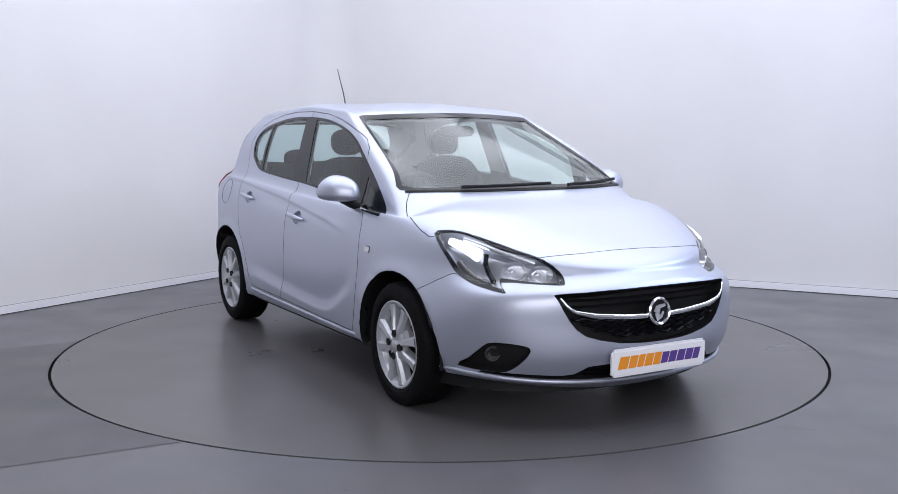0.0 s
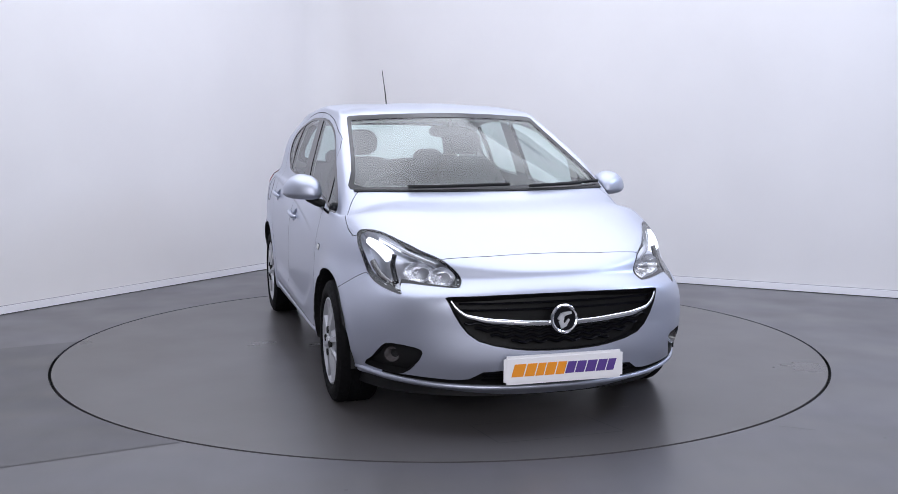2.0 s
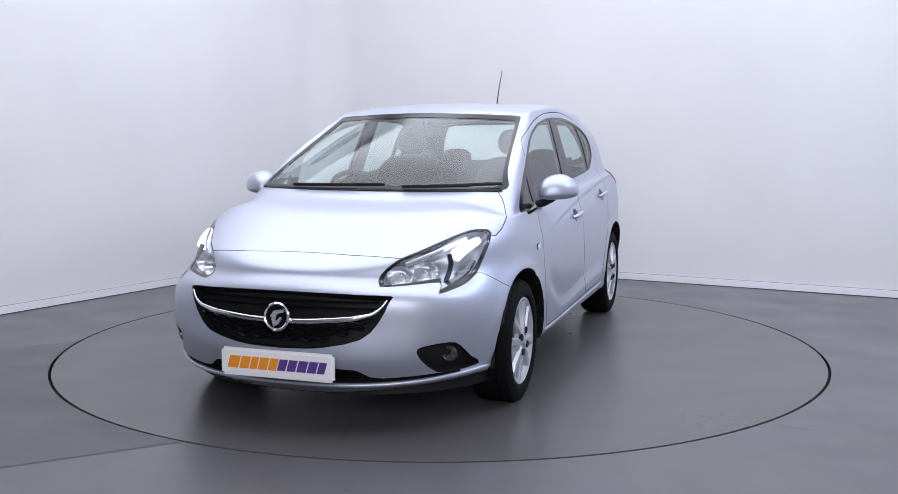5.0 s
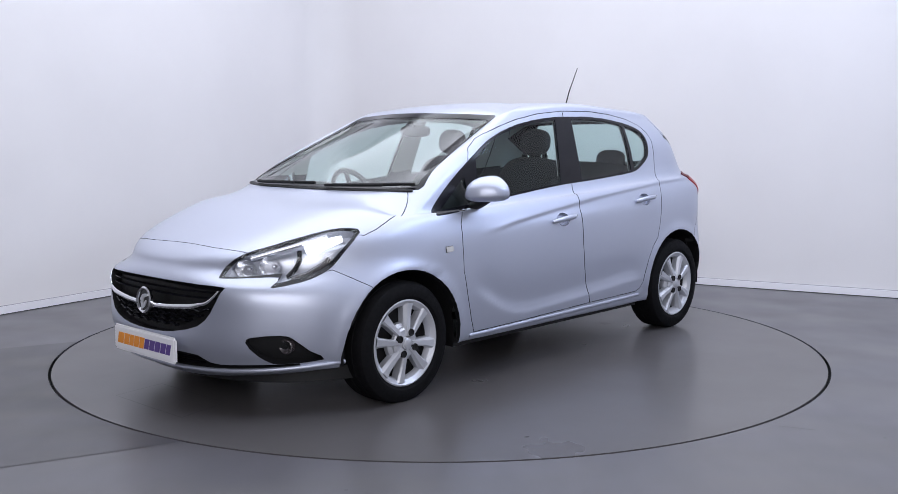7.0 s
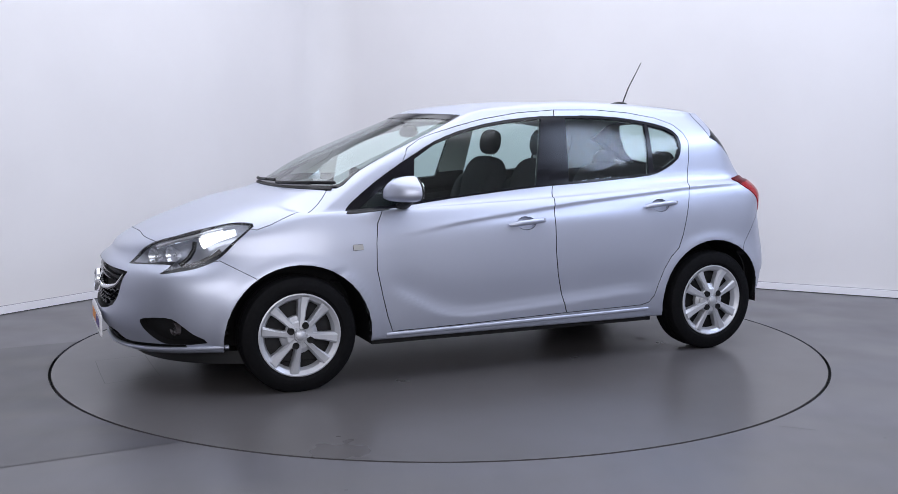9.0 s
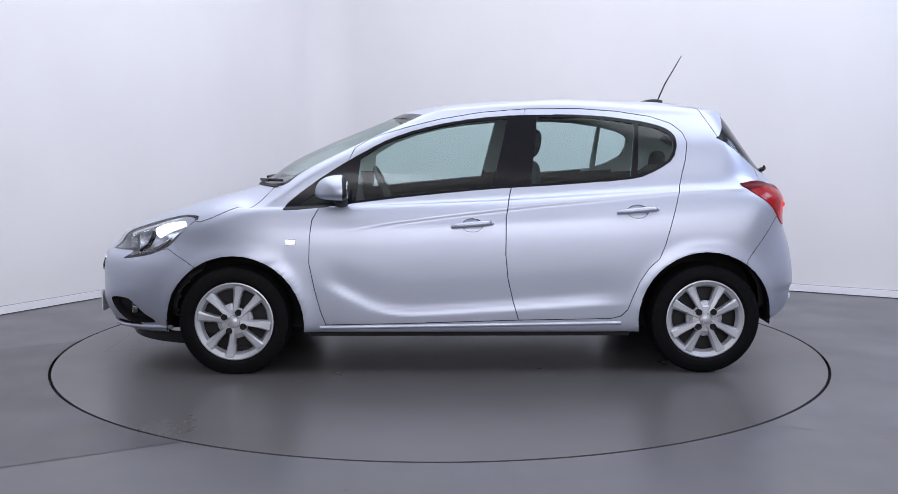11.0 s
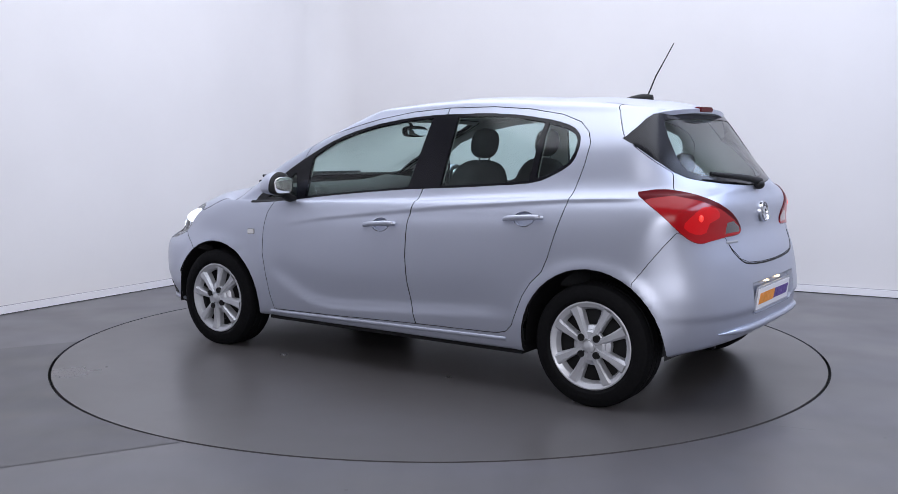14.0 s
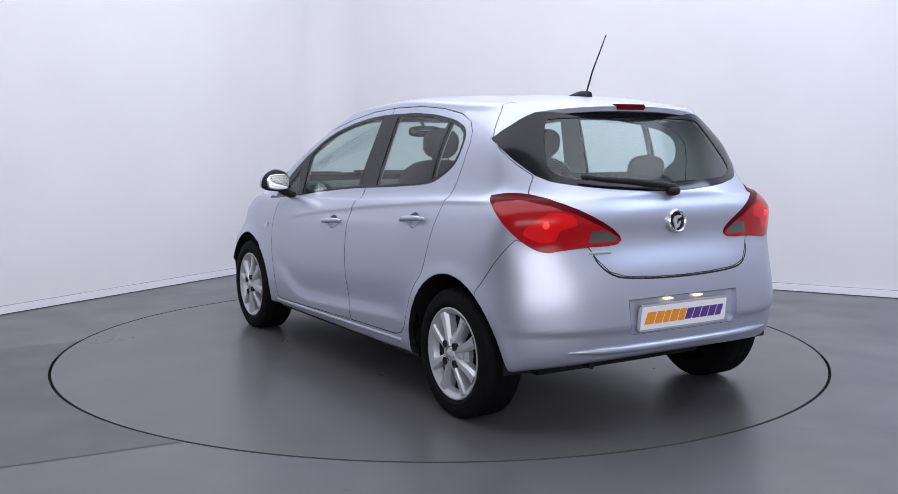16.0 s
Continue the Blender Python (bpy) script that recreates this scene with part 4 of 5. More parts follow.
# door mirrors
for s in (1, -1):
    bm = bmesh.new()
    bmesh.ops.create_uvsphere(bm, u_segments=40, v_segments=24, radius=1)
    for v in bm.verts:
        c = v.co
        r = (abs(c.x) ** 2.3 + abs(c.y) ** 2.5 + abs(c.z) ** 2.5) ** (1 / 2.4)
        q = c / max(r, 1e-4)
        q.x = q.x * (0.128 if q.x > 0 else 0.038)
        tip = 1 - 0.30 * max(q.y, 0.0) ** 1.5
        q.z = q.z * (0.098 * tip if q.z > 0 else 0.036)
        v.co = Vector((q.x * (1 - 0.22 * q.y) - 0.016 * q.y, q.y * 0.100, q.z + 0.006 * q.y))
    bmesh.ops.transform(bm, matrix=Matrix.Diagonal((1, s, 1, 1)), verts=bm.verts)
    if s < 0:
        bmesh.ops.reverse_faces(bm, faces=bm.faces)
    # back in black plastic; the underside's black is painted shade on silver
    for f in bm.faces:
        f.material_index = 1 if f.calc_center_median().z < -0.034 or f.calc_center_median().x < -0.010 else 0
    bmesh.ops.transform(bm, matrix=pose(0.675, s * 0.882, 0.968), verts=bm.verts)
    mir = part("door_mirror", bm, [SILVER, PLASTIC], DOORS["f", s], "silver mirror housing with a black foot", angle=60)
    blob("mirror_glass", (0.639, s * 0.880, 0.990), (0.006, 0.074, 0.046), MIRROR, mir, 3.2)
    tube_part("mirror_foot", [(0.685, s * 0.765, 0.905), (0.685, s * 0.80, 0.915), (0.68, s * 0.845, 0.94), (0.675, s * 0.865, 0.96)], 0.036, PLASTIC, mir, 0.022, 12)

# headlamps
def surf_obl(x, y, z, deep):
    n = Vector((0.75, 0.62, 0.22)).normalized()
    p, nn_, _, _ = TREE.ray_cast(Vector((x, y, z)) + n * 1.0, -n)
    return p - n * deep


for s in (1, -1):
    lens = sheet("headlamp", ["headlamp"], LENS, s, -0.002, None, "clear headlamp with a lit running light", gap=0.001)
    b = bowl("lamp_housing", ["headlamp"], HOUSING, 0.065, s, lens, "grey chromed lamp housing")
    rim_src = take(["headlamp"], s)
    rim = [(l.vert.co.copy(), l.link_loop_next.vert.co.copy()) for f in rim_src.faces for l in f.loops if len(l.edge.link_faces) == 1]
    rim_src.free()
    bm = bmesh.new()
    cen = sum((a for a, _ in rim), Vector()) / len(rim)
    n = Vector((0.75, 0.62 * s, 0.22)).normalized()
    for a, c in rim:
        ia, ic = a + (cen - a).normalized() * 0.026 - n * 0.004, c + (cen - c).normalized() * 0.026 - n * 0.004
        bm.faces.new([bm.verts.new(q) for q in (a - n * 0.001, c - n * 0.001, ic, ia)])
    bmesh.ops.remove_doubles(bm, verts=bm.verts, dist=0.0004)
    bmesh.ops.recalc_face_normals(bm, faces=bm.faces)
    part("lamp_edge", bm, TRIM, lens, "black edge of the lamp")

    def inner(pts, deep):
        return [Vector((q.x, s * q.y, q.z)) for q in (surf_obl(*p, deep) for p in pts)]

    drl = inner([(1.70, 0.655, 0.745), (1.66, 0.668, 0.762), (1.62, 0.682, 0.777), (1.58, 0.70, 0.79), (1.55, 0.715, 0.80)], 0.020)
    tube_part("running_light", drl, 0.026, LIT, lens, 0.030, 10, "lit white running light", lambda t: 1.0 - 0.45 * t)
    strip = inner([(1.90, 0.50, 0.722), (1.84, 0.555, 0.745), (1.78, 0.59, 0.762), (1.72, 0.62, 0.778), (1.66, 0.645, 0.795), (1.60, 0.675, 0.81)], 0.012)
    tube_part("light_guide", strip, 0.004, REFLECT, lens, 0.010, 8, "bright light guide along the upper edge")
    for (px, py, pz), rr in (((1.925, 0.49, 0.678), 0.040), ((1.845, 0.57, 0.688), 0.043)):
        q = surf_obl(px, py, pz, 0.030)
        dish = bmesh.new()
        rows = []
        ax = Vector((0.93, 0.30 * s, 0.02)).normalized()
        side = ax.cross(Z).normalized()
        up = side.cross(ax)
        for rad, dep in ((0.2, -0.045), (0.5, -0.038), (0.8, -0.022), (1.0, 0.0), (1.06, 0.004)):
            rows.append([dish.verts.new(Vector((q.x, s * q.y, q.z)) + ax * dep + side * (rr * 1.35 * rad * math.cos(2 * math.pi * j / 28)) + up * (rr * rad * math.sin(2 * math.pi * j / 28))) for j in range(28)])
        for a, c in zip(rows, rows[1:]):
            for j in range(28):
                dish.faces.new((a[j], a[(j + 1) % 28], c[(j + 1) % 28], c[j]))
        dish.faces.new(rows[0])
        bmesh.ops.recalc_face_normals(dish, faces=dish.faces)
        part("reflector", dish, REFLECT, lens, "chromed lamp reflector")
        blob("bulb", (q.x - 0.02, s * q.y, q.z), (0.014, 0.011, 0.011), CHROME, lens, 2.0, n=10)
    div = inner([(1.800, 0.640, 0.640), (1.765, 0.648, 0.675), (1.735, 0.645, 0.712), (1.720, 0.628, 0.750)], 0.014)
    tube_part("lamp_divider", div, 0.012, TRIM, lens, 0.012, 8, "black divider inside the lamp")
    low = inner([(1.80, 0.665, 0.632), (1.74, 0.70, 0.655), (1.68, 0.715, 0.685), (1.63, 0.72, 0.715)], 0.026)
    tube_part("indicator", low, 0.014, SMOKE, lens, 0.016, 10, "smoked indicator lens")

# tail lamps
for s in (1, -1):
    lampm = None
    for nm, reg, mt, lab in (("tail_lamp", "tail", REDLENS, "red tail lamp, lit, with smoked reverse lenses"), ("upper_lens", "tail_top", DARKRED, "dark red upper lens"), ("lit_lens", "tail_glow", REDGLOW, "lit red lens"), ("reverse_lens", "tail_smoke", SMOKE, "smoked reverse lens")):
        bm = take([reg], s)
        nl = bm.verts.layers.float_vector["out"]
        for v in bm.verts:
            v.co += Vector(v[nl]) * 0.005
        fold(bm, 0.02)
        o = part(nm, bm, mt, lampm or car, lab, angle=40)
        lampm = lampm or o

    blob("bulb_glow", hit_rear(s * 0.662, 0.898, 0.003), (0.008, 0.020, 0.016), REDSPOT, lampm, 2.0, n=10)

# grille
gr = bowl("grille", ["grille"], PLASTIC, 0.05, 0, front_bumper, "black grille opening")
for i, z0 in enumerate((0.480, 0.458, 0.436, 0.414)):
    half = 0.41 - 0.028 * i - 0.012 * i * i
    pts = []
    for y in np.linspace(-half, half, 64):
        z = z0 + 0.005 * math.sin(y * 2 * math.pi / 0.075)
        p = hit_front(y, z, 0)
        pts.append((p.x - 0.020, y, z + 0.02 * (abs(y) / 0.42) ** 3))
    tube_part("grille_bar", pts, 0.012, TRIM, gr, 0.0065, 6, "wavy black mesh bar")
for z0 in (0.575, 0.548):
    pts = []
    for y in np.linspace(-0.43, 0.43, 30):
        p = hit_front(y, z0, 0)
        pts.append((p.x - 0.026, y, z0))
    tube_part("grille_slat", pts, 0.014, TRIM, gr, 0.004, 6, "black upper slat")
bp = []
for y in np.linspace(-0.466, 0.466, 61):
    a = abs(y)
    z = np.interp(a, [0, 0.08, 0.163, 0.329, 0.412, 0.445, 0.466], [0.489, 0.491, 0.495, 0.510, 0.530, 0.555, 0.588])
    p = hit_front(y, float(z), 0)
    bp.append((p.x + 0.004, y, float(z)))
tube_part("grille_wing", bp, 0.010, CHROME, gr, 0.0125, 10, "chrome wing bar", lambda t: 0.35 + 0.65 * min(1, 7 * t, 7 * (1 - t)))


def badge(at, normal, r, parent):
    """Round chrome badge: a ring, a dark field and a plain raised shape."""
    q = Vector(normal).to_track_quat("Y", "Z").to_matrix().to_4x4()
    m = Matrix.Translation(at) @ q
    bm = bmesh.new()
    lathe(bm, [(r * 0.76, 0.0), (r * 0.80, 0.008), (r * 0.90, 0.012), (r, 0.006), (r * 1.02, -0.006)], 48, m)
    bmesh.ops.recalc_face_normals(bm, faces=bm.faces)
    b = part("badge", bm, CHROME, parent, "round chrome badge")
    bm = bmesh.new()
    lathe(bm, [(0.0, 0.002), (r * 0.8, 0.002)], 32, m)
    part("badge_field", bm, TRIM, b)
    bm = bmesh.new()
    for x0, z0, x1, z1, w in ((-0.55, 0.42, 0.1, 0.30, 0.14), (0.1, 0.35, 0.3, -0.1, 0.24), (0.3, -0.1, 0.05, -0.62, 0.20), (-0.35, -0.05, -0.05, -0.45, 0.12)):
        d = Vector((x1 - x0, 0, z1 - z0))
        n_ = Vector((-d.z, 0, d.x)).normalized() * w
        ps = [Vector((x0, 0, z0)) - n_ * 0.6, Vector((x1, 0, z1)) - n_, Vector((x1, 0, z1)) + n_, Vector((x0, 0, z0)) + n_ * 0.6]
        lo = [bm.verts.new(m @ Vector((p.x * r, 0.002, p.z * r))) for p in ps]
        hi = [bm.verts.new(m @ Vector((p.x * r * 0.94, 0.008, p.z * r * 0.94))) for p in ps]
        bm.faces.new(hi)
        for j in range(4):
            bm.faces.new((lo[j], lo[(j + 1) % 4], hi[(j + 1) % 4], hi[j]))
    bmesh.ops.recalc_face_normals(bm, faces=bm.faces)
    part("badge_emblem", bm, ALLOY, b, smooth=False)


p = hit_front(0, 0.505)
badge((p.x + 0.016, 0, 0.508), (1, 0, 0.10), 0.062, gr)
p = hit_rear(0, 0.893)
badge((p.x - 0.006, 0, 0.893), (-1, 0, 0.16), 0.052, tailgate)

# fog lamps and lower intake
for s in (1, -1):
    fb = bowl("fog_recess", ["fog"], PLASTIC, 0.035, s, front_bumper, "black fog lamp recess")
    p = hit_front(0.685, 0.338)
    m = Matrix.Translation((p.x - 0.022, s * 0.668, 0.335)) @ Vector((0.9, 0.35 * s, 0)).to_track_quat("Y", "Z").to_matrix().to_4x4()
    bm = bmesh.new()
    lathe(bm, [(0.0, -0.02), (0.015, -0.014), (0.026, 0.002), (0.030, 0.006), (0.034, 0.003), (0.036, -0.02)], 28, m)
    bmesh.ops.recalc_face_normals(bm, faces=bm.faces)
    fl = part("fog_lamp", bm, SMOKE, fb, "round fog lamp")
    bm = bmesh.new()
    lathe(bm, [(0.0, 0.004), (0.028, 0.002)], 28, m)
    part("fog_lens", bm, LENS, fl)
it = bowl("lower_intake", ["intake"], PLASTIC, 0.03, 0, front_bumper, "black lower air intake")
for z0 in (0.268, 0.245):
    tube_part("intake_slat", [(hit_front(y, z0).x - 0.016, y, z0) for y in np.linspace(-0.33, 0.33, 21)], 0.010, TRIM, it, 0.004, 6)
for s in (1, -1):
    rp = sheet("side_repeater", ["repeater"], AMBER, s, 0.004, None, "small clear side indicator")


# number plates: white, with plain slanted bars in place of the lettering
def plate(name, at, back, tilt, parent, edge):
    m = Matrix.Translation(at) @ pose(0, 0, 0, 0, tilt, 180 if back else 0)
    bm = bmesh.new()
    v = box(bm, -0.008, 0.0, -0.268, 0.268, -0.060, 0.060)
    bmesh.ops.bevel(bm, geom=[e for e in bm.edges if abs((e.verts[0].co - e.verts[1].co).x) > 0.004], offset=0.012, segments=3, affect="EDGES")
    bmesh.ops.transform(bm, matrix=m, verts=bm.verts)
    holder = part(name, bm, edge, parent, "plate with a grey rim", smooth=False)
    bm = bmesh.new()
    box(bm, 0.0, 0.003, -0.256, 0.256, -0.050, 0.050)
    bmesh.ops.transform(bm, matrix=m, verts=bm.verts)
    face = part("plate_face", bm, PLATEWHITE, holder, "white plate face", smooth=False)
    widths = [1.25, 1.05, 0.85, 1.05, 0.95, 0.95, 1.0, 1.05, 1.0, 0.85]
    unit = 0.466 / sum(widths)
    y = -0.233
    for i, wd in enumerate(widths):
        a, b = y + unit * wd * 0.06, y + unit * wd * 0.94
        y += unit * wd
        bm = bmesh.new()
        sl = 0.0075
        hgt = 0.0265 if i < 5 else 0.0245
        outer = [(a - sl, -hgt), (b - sl, -hgt), (b + sl, hgt), (a + sl, hgt)]
        bars = [outer]
        for q in bars:
            lo = [bm.verts.new((0.0031, u, w)) for u, w in q]
            hi = [bm.verts.new((0.0045, u, w)) for u, w in q]
            bm.faces.new(hi)
            for j in range(4):
                bm.faces.new((lo[j], lo[(j + 1) % 4], hi[(j + 1) % 4], hi[j]))
        bmesh.ops.transform(bm, matrix=m, verts=bm.verts)
        part("printed_bar", bm, ORANGE if i < 5 else PURPLE, face, smooth=False)
    return holder


plate("front_plate", (2.146, 0, 0.303), False, 0, front_bumper, PLATEWHITE)
bowl("plate_recess", ["plate_recess"], SILVER, 0.026, 0, rear_bumper, "silver plate recess")
plate("rear_plate", (-1.848, 0, 0.488), True, 6, rear_bumper, PLATEGREY)
for y in (-0.09, 0.09):
    bm = bmesh.new()
    box(bm, -1.846, -1.830, y - 0.022, y + 0.022, 0.560, 0.566)
    part("plate_lamp", bm, material("plate_lamp_lit", (0.9, 0.7, 0.4), 0.4, 0.0, Emission_Color=(1, 0.72, 0.4, 1), Emission_Strength=3.0), rear_bumper, "lit plate lamp", smooth=False)

tube_part("model_badge", [hit_rear(y, 0.776, 0.003) for y in (0.375, 0.41, 0.445, 0.48)], 0.002, ALLOY, tailgate, 0.006, 8, "small chrome name badge drawn as a plain bar")

# embedded black tube draws the shadow in the gap below the tailgate
edge = curve([(0.462, 0.765), (0.444, 0.728), (0.40, 0.690), (0.33, 0.669), (0.16, 0.658), (0.0, 0.655)], 4, False)
tube_part("tailgate_gap_shade", [hit_rear(y, z, -0.001) for y, z in edge] + [hit_rear(-y, z, -0.001) for y, z in edge[-2::-1]], 0.003, PLASTIC, tailgate, 0.0045, 8, "black strip drawn as the shade in the gap under the tailgate")

# spoiler, high brake lamp, aerial, rear wiper
bm = bmesh.new()
rows = []
for y in np.linspace(-0.505, 0.505, 33):
    k = (abs(y) / 0.505) ** 2.4
    xt = -1.478 + 0.085 * k
    zt = 1.402 - 0.032 * k
    col = []
    for f in np.linspace(0, 1, 7):
        x = -1.16 + (xt + 1.16) * f
        zs = hit_top(x, y) if f < 0.55 else None
        base = hit_top(-1.16, y)
        zz = base + (zt - base) * f ** 1.5
        if zs is not None:
            zz = max(zz, zs + 0.0015)
        col.append(bm.verts.new((x, y, zz)))
    col.append(bm.verts.new((xt + 0.004, y, zt - 0.022)))
    col.append(bm.verts.new((xt + 0.11, y * 0.98, zt - 0.036)))
    rows.append(col)
for a, b in zip(rows, rows[1:]):
    for j in range(len(a) - 1):
        bm.faces.new((a[j], a[j + 1], b[j + 1], b[j]))
bmesh.ops.recalc_face_normals(bm, faces=bm.faces)
spoiler = part("roof_spoiler", bm, SILVER, tailgate, "silver roof spoiler", angle=40)
bm = bmesh.new()
box(bm, -1.482, -1.44, -0.088, 0.088, 1.386, 1.412)
bmesh.ops.bevel(bm, geom=bm.edges[:], offset=0.005, segments=2, affect="EDGES")
part("high_brake_lamp", bm, DARKRED, spoiler, "dark red high-level brake lamp")
rootz = hit_top(-1.10, 0.012)
bm = bmesh.new()
rows = []
for t in np.linspace(0, 1, 13):
    x = -1.02 - 0.165 * t
    h = 0.004 + 0.028 * math.sin(min(1, t * 1.15) * math.pi * 0.55) ** 1.3
    w = 0.030 * math.sin(math.pi * min(0.97, max(0.06, t * 0.86 + 0.05))) ** 0.6
    zb = hit_top(x, 0.012) - 0.003
    rows.append([bm.verts.new((x, w * math.cos(a), zb + h * math.sin(a))) for a in np.linspace(0, math.pi, 11)])
for a, b in zip(rows, rows[1:]):
    for j in range(10):
        bm.faces.new((a[j], a[j + 1], b[j + 1], b[j]))
bm.faces.new(rows[-1])
bm.faces.new(rows[0])
bmesh.ops.recalc_face_normals(bm, faces=bm.faces)
aer = part("aerial", bm, PLASTIC, car, "black roof aerial with a thin rod")
tube_part("aerial_rod", [(-1.155, 0, rootz + 0.012), (-1.20, 0, 1.578), (-1.25, 0, 1.664), (-1.294, 0, 1.742)], 0.0042, PLASTIC, aer, None, 8, "", lambda t: 1.1 - 0.5 * t)
wp = [hit_rear(y, z, 0.028) for y, z in ((-0.01, 1.026), (0.10, 1.040), (0.22, 1.052), (0.34, 1.062), (0.44, 1.075))]
rw = tube_part("rear_wiper", wp, 0.011, PLASTIC, tailgate, 0.016, 8, "black rear wiper", lambda t: 1.2 - 0.6 * t)
blob("wiper_hub", hit_rear(0, 1.018, 0.018), (0.024, 0.038, 0.022), PLASTIC, rw, 2.4, n=10)
for ya, yb, za, zb in ((-0.42, 0.10, 1.000, 1.010), (0.20, 0.66, 1.000, 1.014)):
    pts = [hit_front(y, za + (zb - za) * f, 0.016) for f, y in ((f, ya + (yb - ya) * f) for f in np.linspace(0, 1, 12))]
    wi = tube_part("wiper", pts, 0.006, PLASTIC, car, 0.008, 8, "black windscreen wiper")
    arm = [hit_front(ya + (yb - ya) * f, 0.998 + 0.008 * f, 0.020) for f in np.linspace(0.0, 0.7, 8)]
    tube_part("wiper_arm", arm, 0.006, PLASTIC, wi, 0.008, 8)
# cowl under the screen
tube_part("cowl", [hit_front(y, 0.999, -0.006) for y in np.linspace(-0.665, 0.665, 40)], 0.022, PLASTIC, car, 0.010, 8, "black cowl strip below the windscreen")
# exhaust
tube_part("exhaust", [(-1.50, 0.40, 0.270), (-1.64, 0.40, 0.278), (-1.70, 0.40, 0.272)], 0.016, DARKMETAL, car, 0.016, 14, "dark steel exhaust tip")

# ---- inside ----
def seat(x, y):
    c = blob("front_seat", (x, y, 0.56), (0.27, 0.25, 0.09), FABRIC, car, 3.2, label="charcoal fabric seat with a headrest")
    blob("seat_back", (x - 0.30, y, 0.83), (0.085, 0.245, 0.31), FABRIC, c, 3.4, pose(0, 0, 0, 0, -14, 0))
    blob("seat_bolster", (x - 0.26, y + 0.20, 0.80), (0.085, 0.055, 0.22), FABRIC, c, 2.6, pose(0, 0, 0, 0, -14, 0))
    blob("seat_bolster", (x - 0.26, y - 0.20, 0.80), (0.085, 0.055, 0.22), FABRIC, c, 2.6, pose(0, 0, 0, 0, -14, 0))
    blob("headrest", (x - 0.385, y, 1.225), (0.05, 0.105, 0.082), FABRIC, c, 2.6, pose(0, 0, 0, 0, -10, 0))
    for d in (-0.05, 0.05):
        tube_part("headrest_post", [(x - 0.37, y + d, 1.08), (x - 0.385, y + d, 1.18)], 0.006, CHROME, c)


seat(0.02, 0.35)
seat(0.02, -0.35)
bench = blob("rear_bench", (-0.86, 0, 0.58), (0.26, 0.62, 0.09), FABRIC, car, 4.0, label="charcoal fabric rear bench with headrests")
blob("bench_back", (-1.16, 0, 0.82), (0.08, 0.62, 0.27), FABRIC, bench, 4.5, pose(0, 0, 0, 0, -16, 0))
for y in (0.33, -0.33):
    blob("headrest", (-1.235, y, 1.105), (0.045, 0.11, 0.065), FABRIC, bench, 2.6, pose(0, 0, 0, 0, -10, 0))
    for d in (-0.05, 0.05):
        tube_part("headrest_post", [(-1.22, y + d, 1.02), (-1.235, y + d, 1.07)], 0.005, CHROME, bench)
bm = bmesh.new()
box(bm, -1.66, -1.25, -0.60, 0.60, 0.955, 0.972)
part("parcel_shelf", bm, DASH, car, "dark parcel shelf", smooth=False)
# dashboard as a swept section
bm = bmesh.new()
prof = [(1.10, 0.955), (1.02, 0.972), (0.88, 0.972), (0.74, 0.965), (0.68, 0.93), (0.66, 0.80), (0.70, 0.62), (0.80, 0.50), (1.05, 0.50)]
rows = []
for y in np.linspace(-0.66, 0.66, 23):
    k = (abs(y) / 0.66) ** 3
    bulge = 0.035 * math.exp(-((y + 0.36) / 0.15) ** 2)
    rows.append([bm.verts.new((x - (0.10 * k if x > 0.9 else 0), y, z + (bulge if i in (2, 3) else 0))) for i, (x, z) in enumerate(prof)])
for a, b in zip(rows, rows[1:]):
    for j in range(len(prof) - 1):
        bm.faces.new((a[j], a[j + 1], b[j + 1], b[j]))
bm.faces.new(rows[0])
bm.faces.new(rows[-1][::-1])
bmesh.ops.recalc_face_normals(bm, faces=bm.faces)
dash = part("dashboard", bm, DASH, car, "dark moulded dashboard", angle=60)
bm = bmesh.new()
m = pose(0.50, -0.36, 0.895, 0, 0, 0) @ pose(0, 0, 0, 0, -66, 0)
tr = []
for i in range(40):
    a = 2 * math.pi * i / 40
    tr.append([bm.verts.new(m @ Vector(((0.18 + 0.015 * math.cos(b)) * math.cos(a), (0.18 + 0.015 * math.cos(b)) * math.sin(a), 0.015 * math.sin(b)))) for b in np.linspace(0, 2 * math.pi, 9)[:-1]])
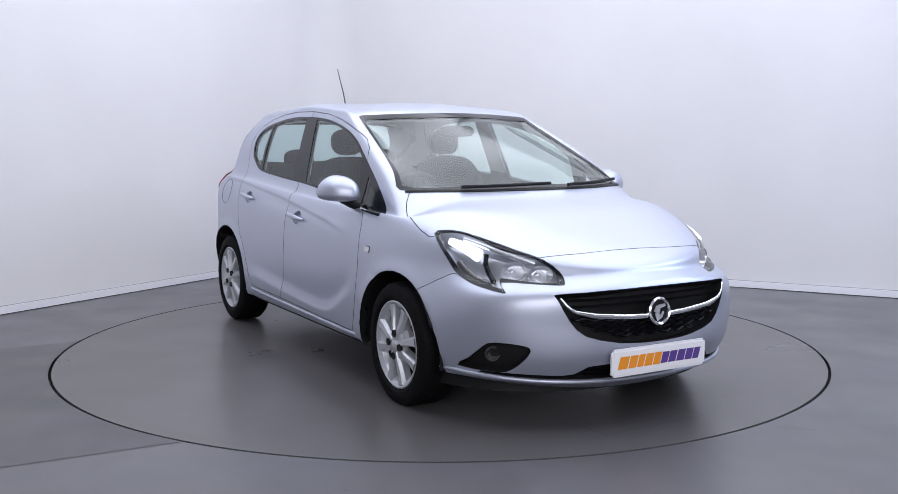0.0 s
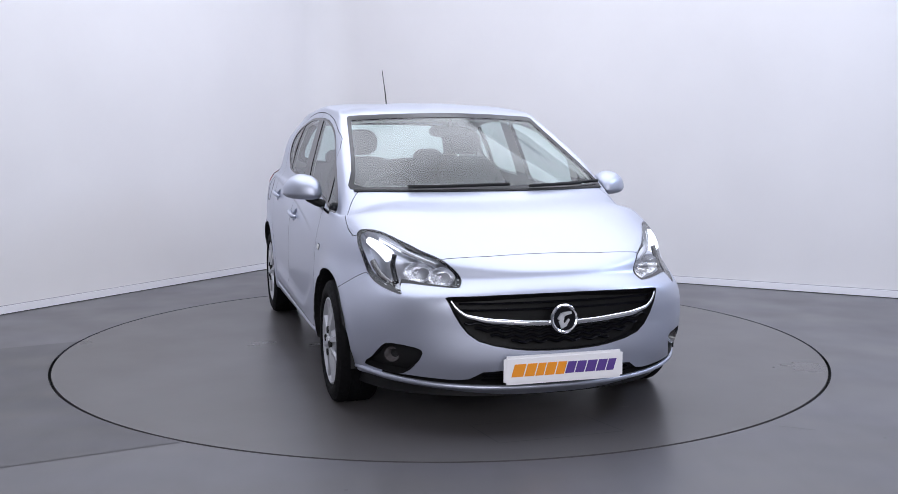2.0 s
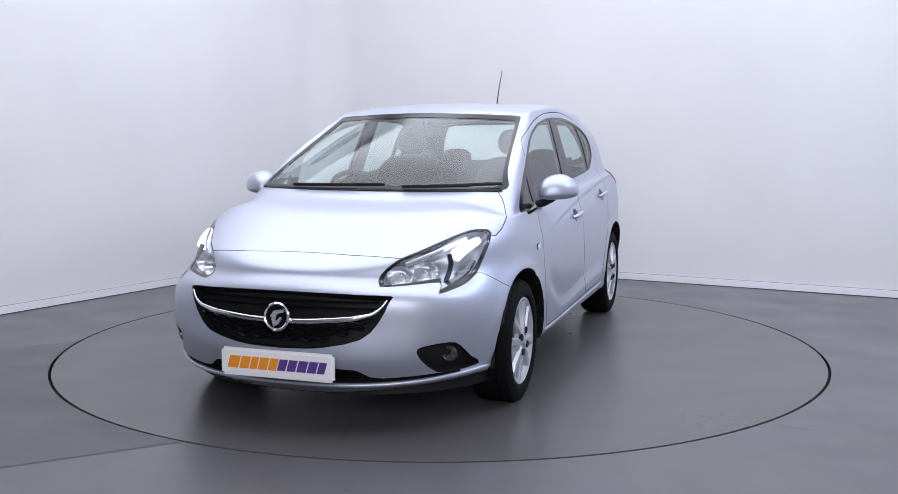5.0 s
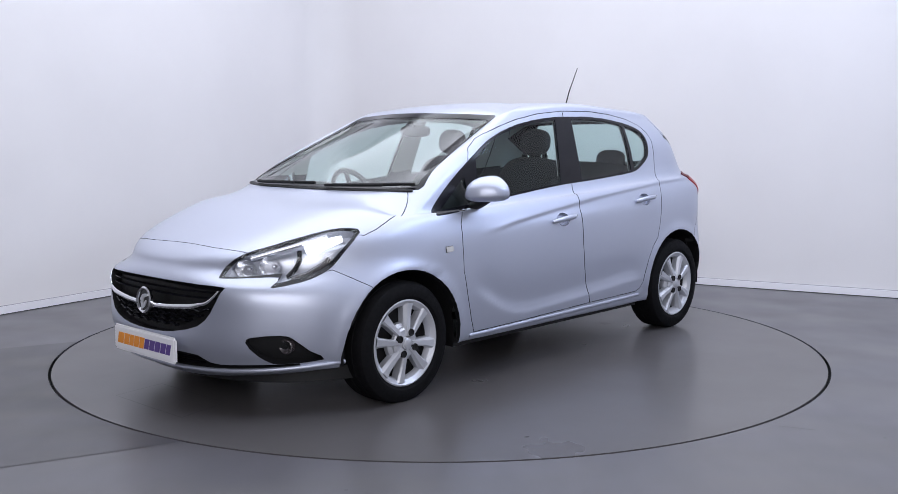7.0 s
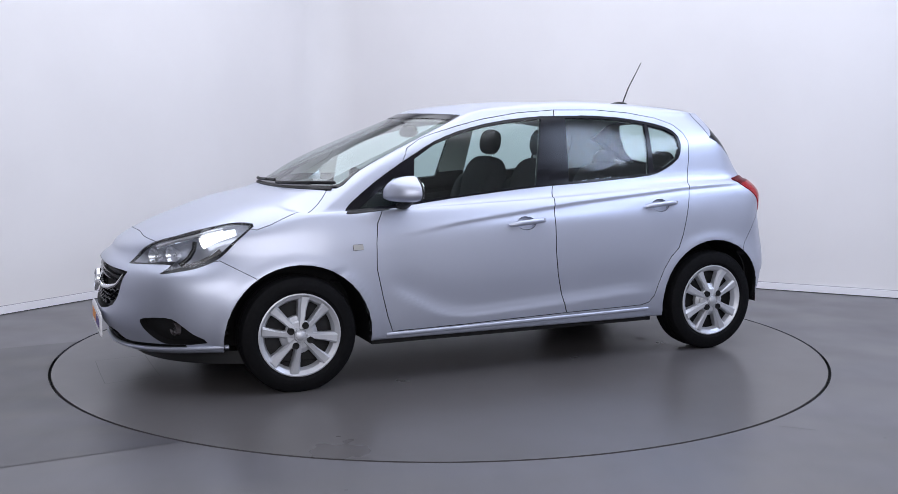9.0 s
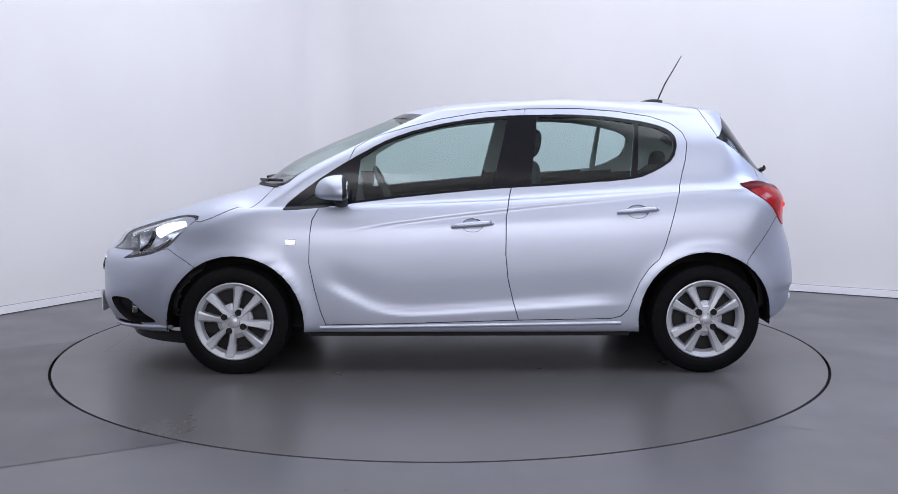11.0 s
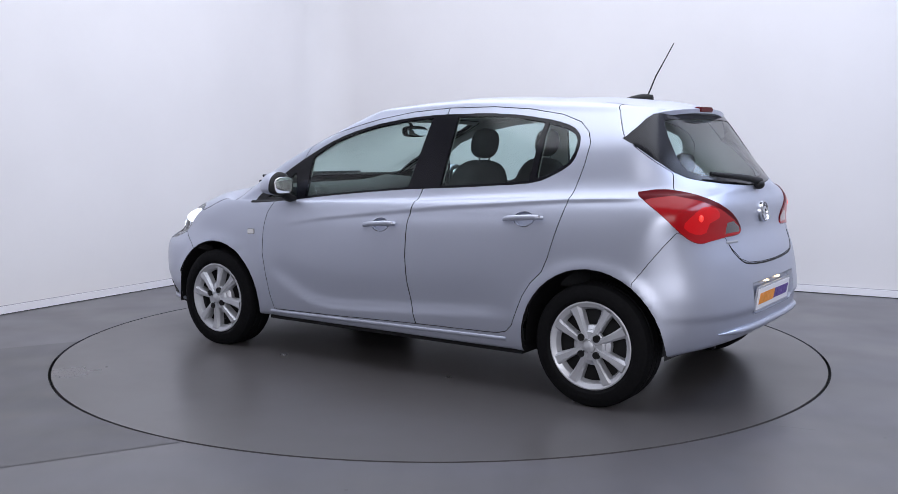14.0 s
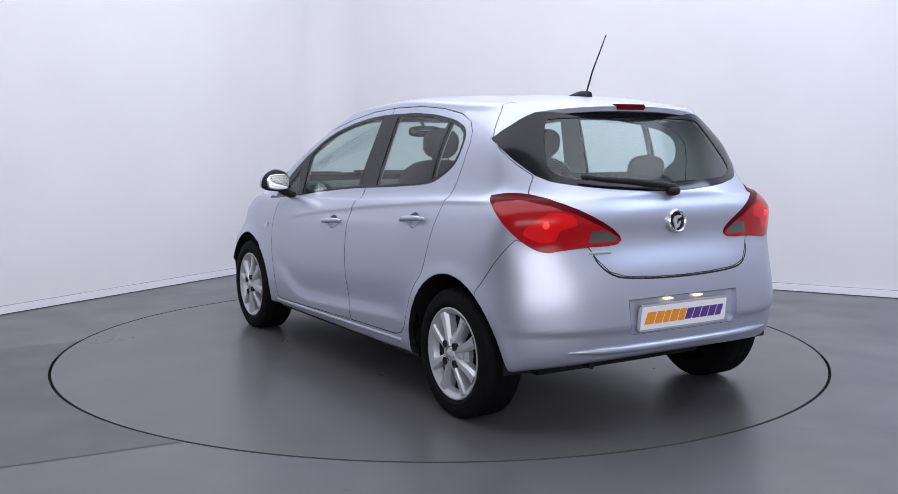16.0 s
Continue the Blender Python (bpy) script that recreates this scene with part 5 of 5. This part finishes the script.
for i in range(40):
    for j in range(8):
        bm.faces.new((tr[i][j], tr[(i + 1) % 40][j], tr[(i + 1) % 40][(j + 1) % 8], tr[i][(j + 1) % 8]))
bmesh.ops.recalc_face_normals(bm, faces=bm.faces)
sw = part("steering_wheel", bm, DASH, car, "black steering wheel", angle=60)
blob("wheel_boss", m @ Vector((0, 0, -0.01)), (0.055, 0.075, 0.028), DASH, sw, 2.6, pose(0, 0, 0, 0, -66, 0))
for a in (0.15, math.pi - 0.15, -math.pi / 2):
    d = Vector((-math.sin(a), math.cos(a), 0))
    tube_part("wheel_spoke", [m @ (d * 0.04), m @ (d * 0.178)], 0.018, DASH, sw, 0.010)
rv = blob("rear_view_mirror", (0.36, 0.02, 1.292), (0.022, 0.115, 0.034), DASH, car, 3.2, label="dark interior mirror")
blob("mirror_glass", (0.340, 0.02, 1.292), (0.004, 0.105, 0.028), MIRROR, rv, 3.2)
tube_part("mirror_stalk", [(0.37, 0.02, 1.31), (0.40, 0.02, 1.35), (0.41, 0.02, 1.375)], 0.010, DASH, rv)
body.free()

# ---- what moves: the turntable turns, and carries the car ----
CAR_AT = (-0.154, -0.033)
TURNS = [(0.0, -60.36), (0.5, -61.37), (1.0, -64.11), (1.5, -68.24), (2.0, -74.0), (2.5, -79.85), (3.0, -85.85), (3.5, -91.7),
         (4.0, -97.7), (5.0, -109.5), (6.5, -127.2), (7.0, -133.2), (7.5, -139.05), (8.0, -145.1), (8.5, -150.9), (9.0, -156.85),
         (10.0, -168.4), (11.5, -185.6), (12.0, -191.5), (12.5, -197.3), (13.0, -203.25), (13.5, -209.0), (14.0, -215.0),
         (14.5, -220.8), (15.0, -226.75), (15.5, -232.55), (16.0, -238.5)]


def motions():
    walk(turntable, [(t, pose(0, 0, 0, 0, 0, a)) for t, a in TURNS])
    rows = []
    for t, a in TURNS:
        c, s = math.cos(radians(a)), math.sin(radians(a))
        x, y = CAR_AT
        rows.append((t, pose(x * c - y * s, x * s + y * c, 0.0, 0, 0, a)))
    walk(car, rows)


motions()
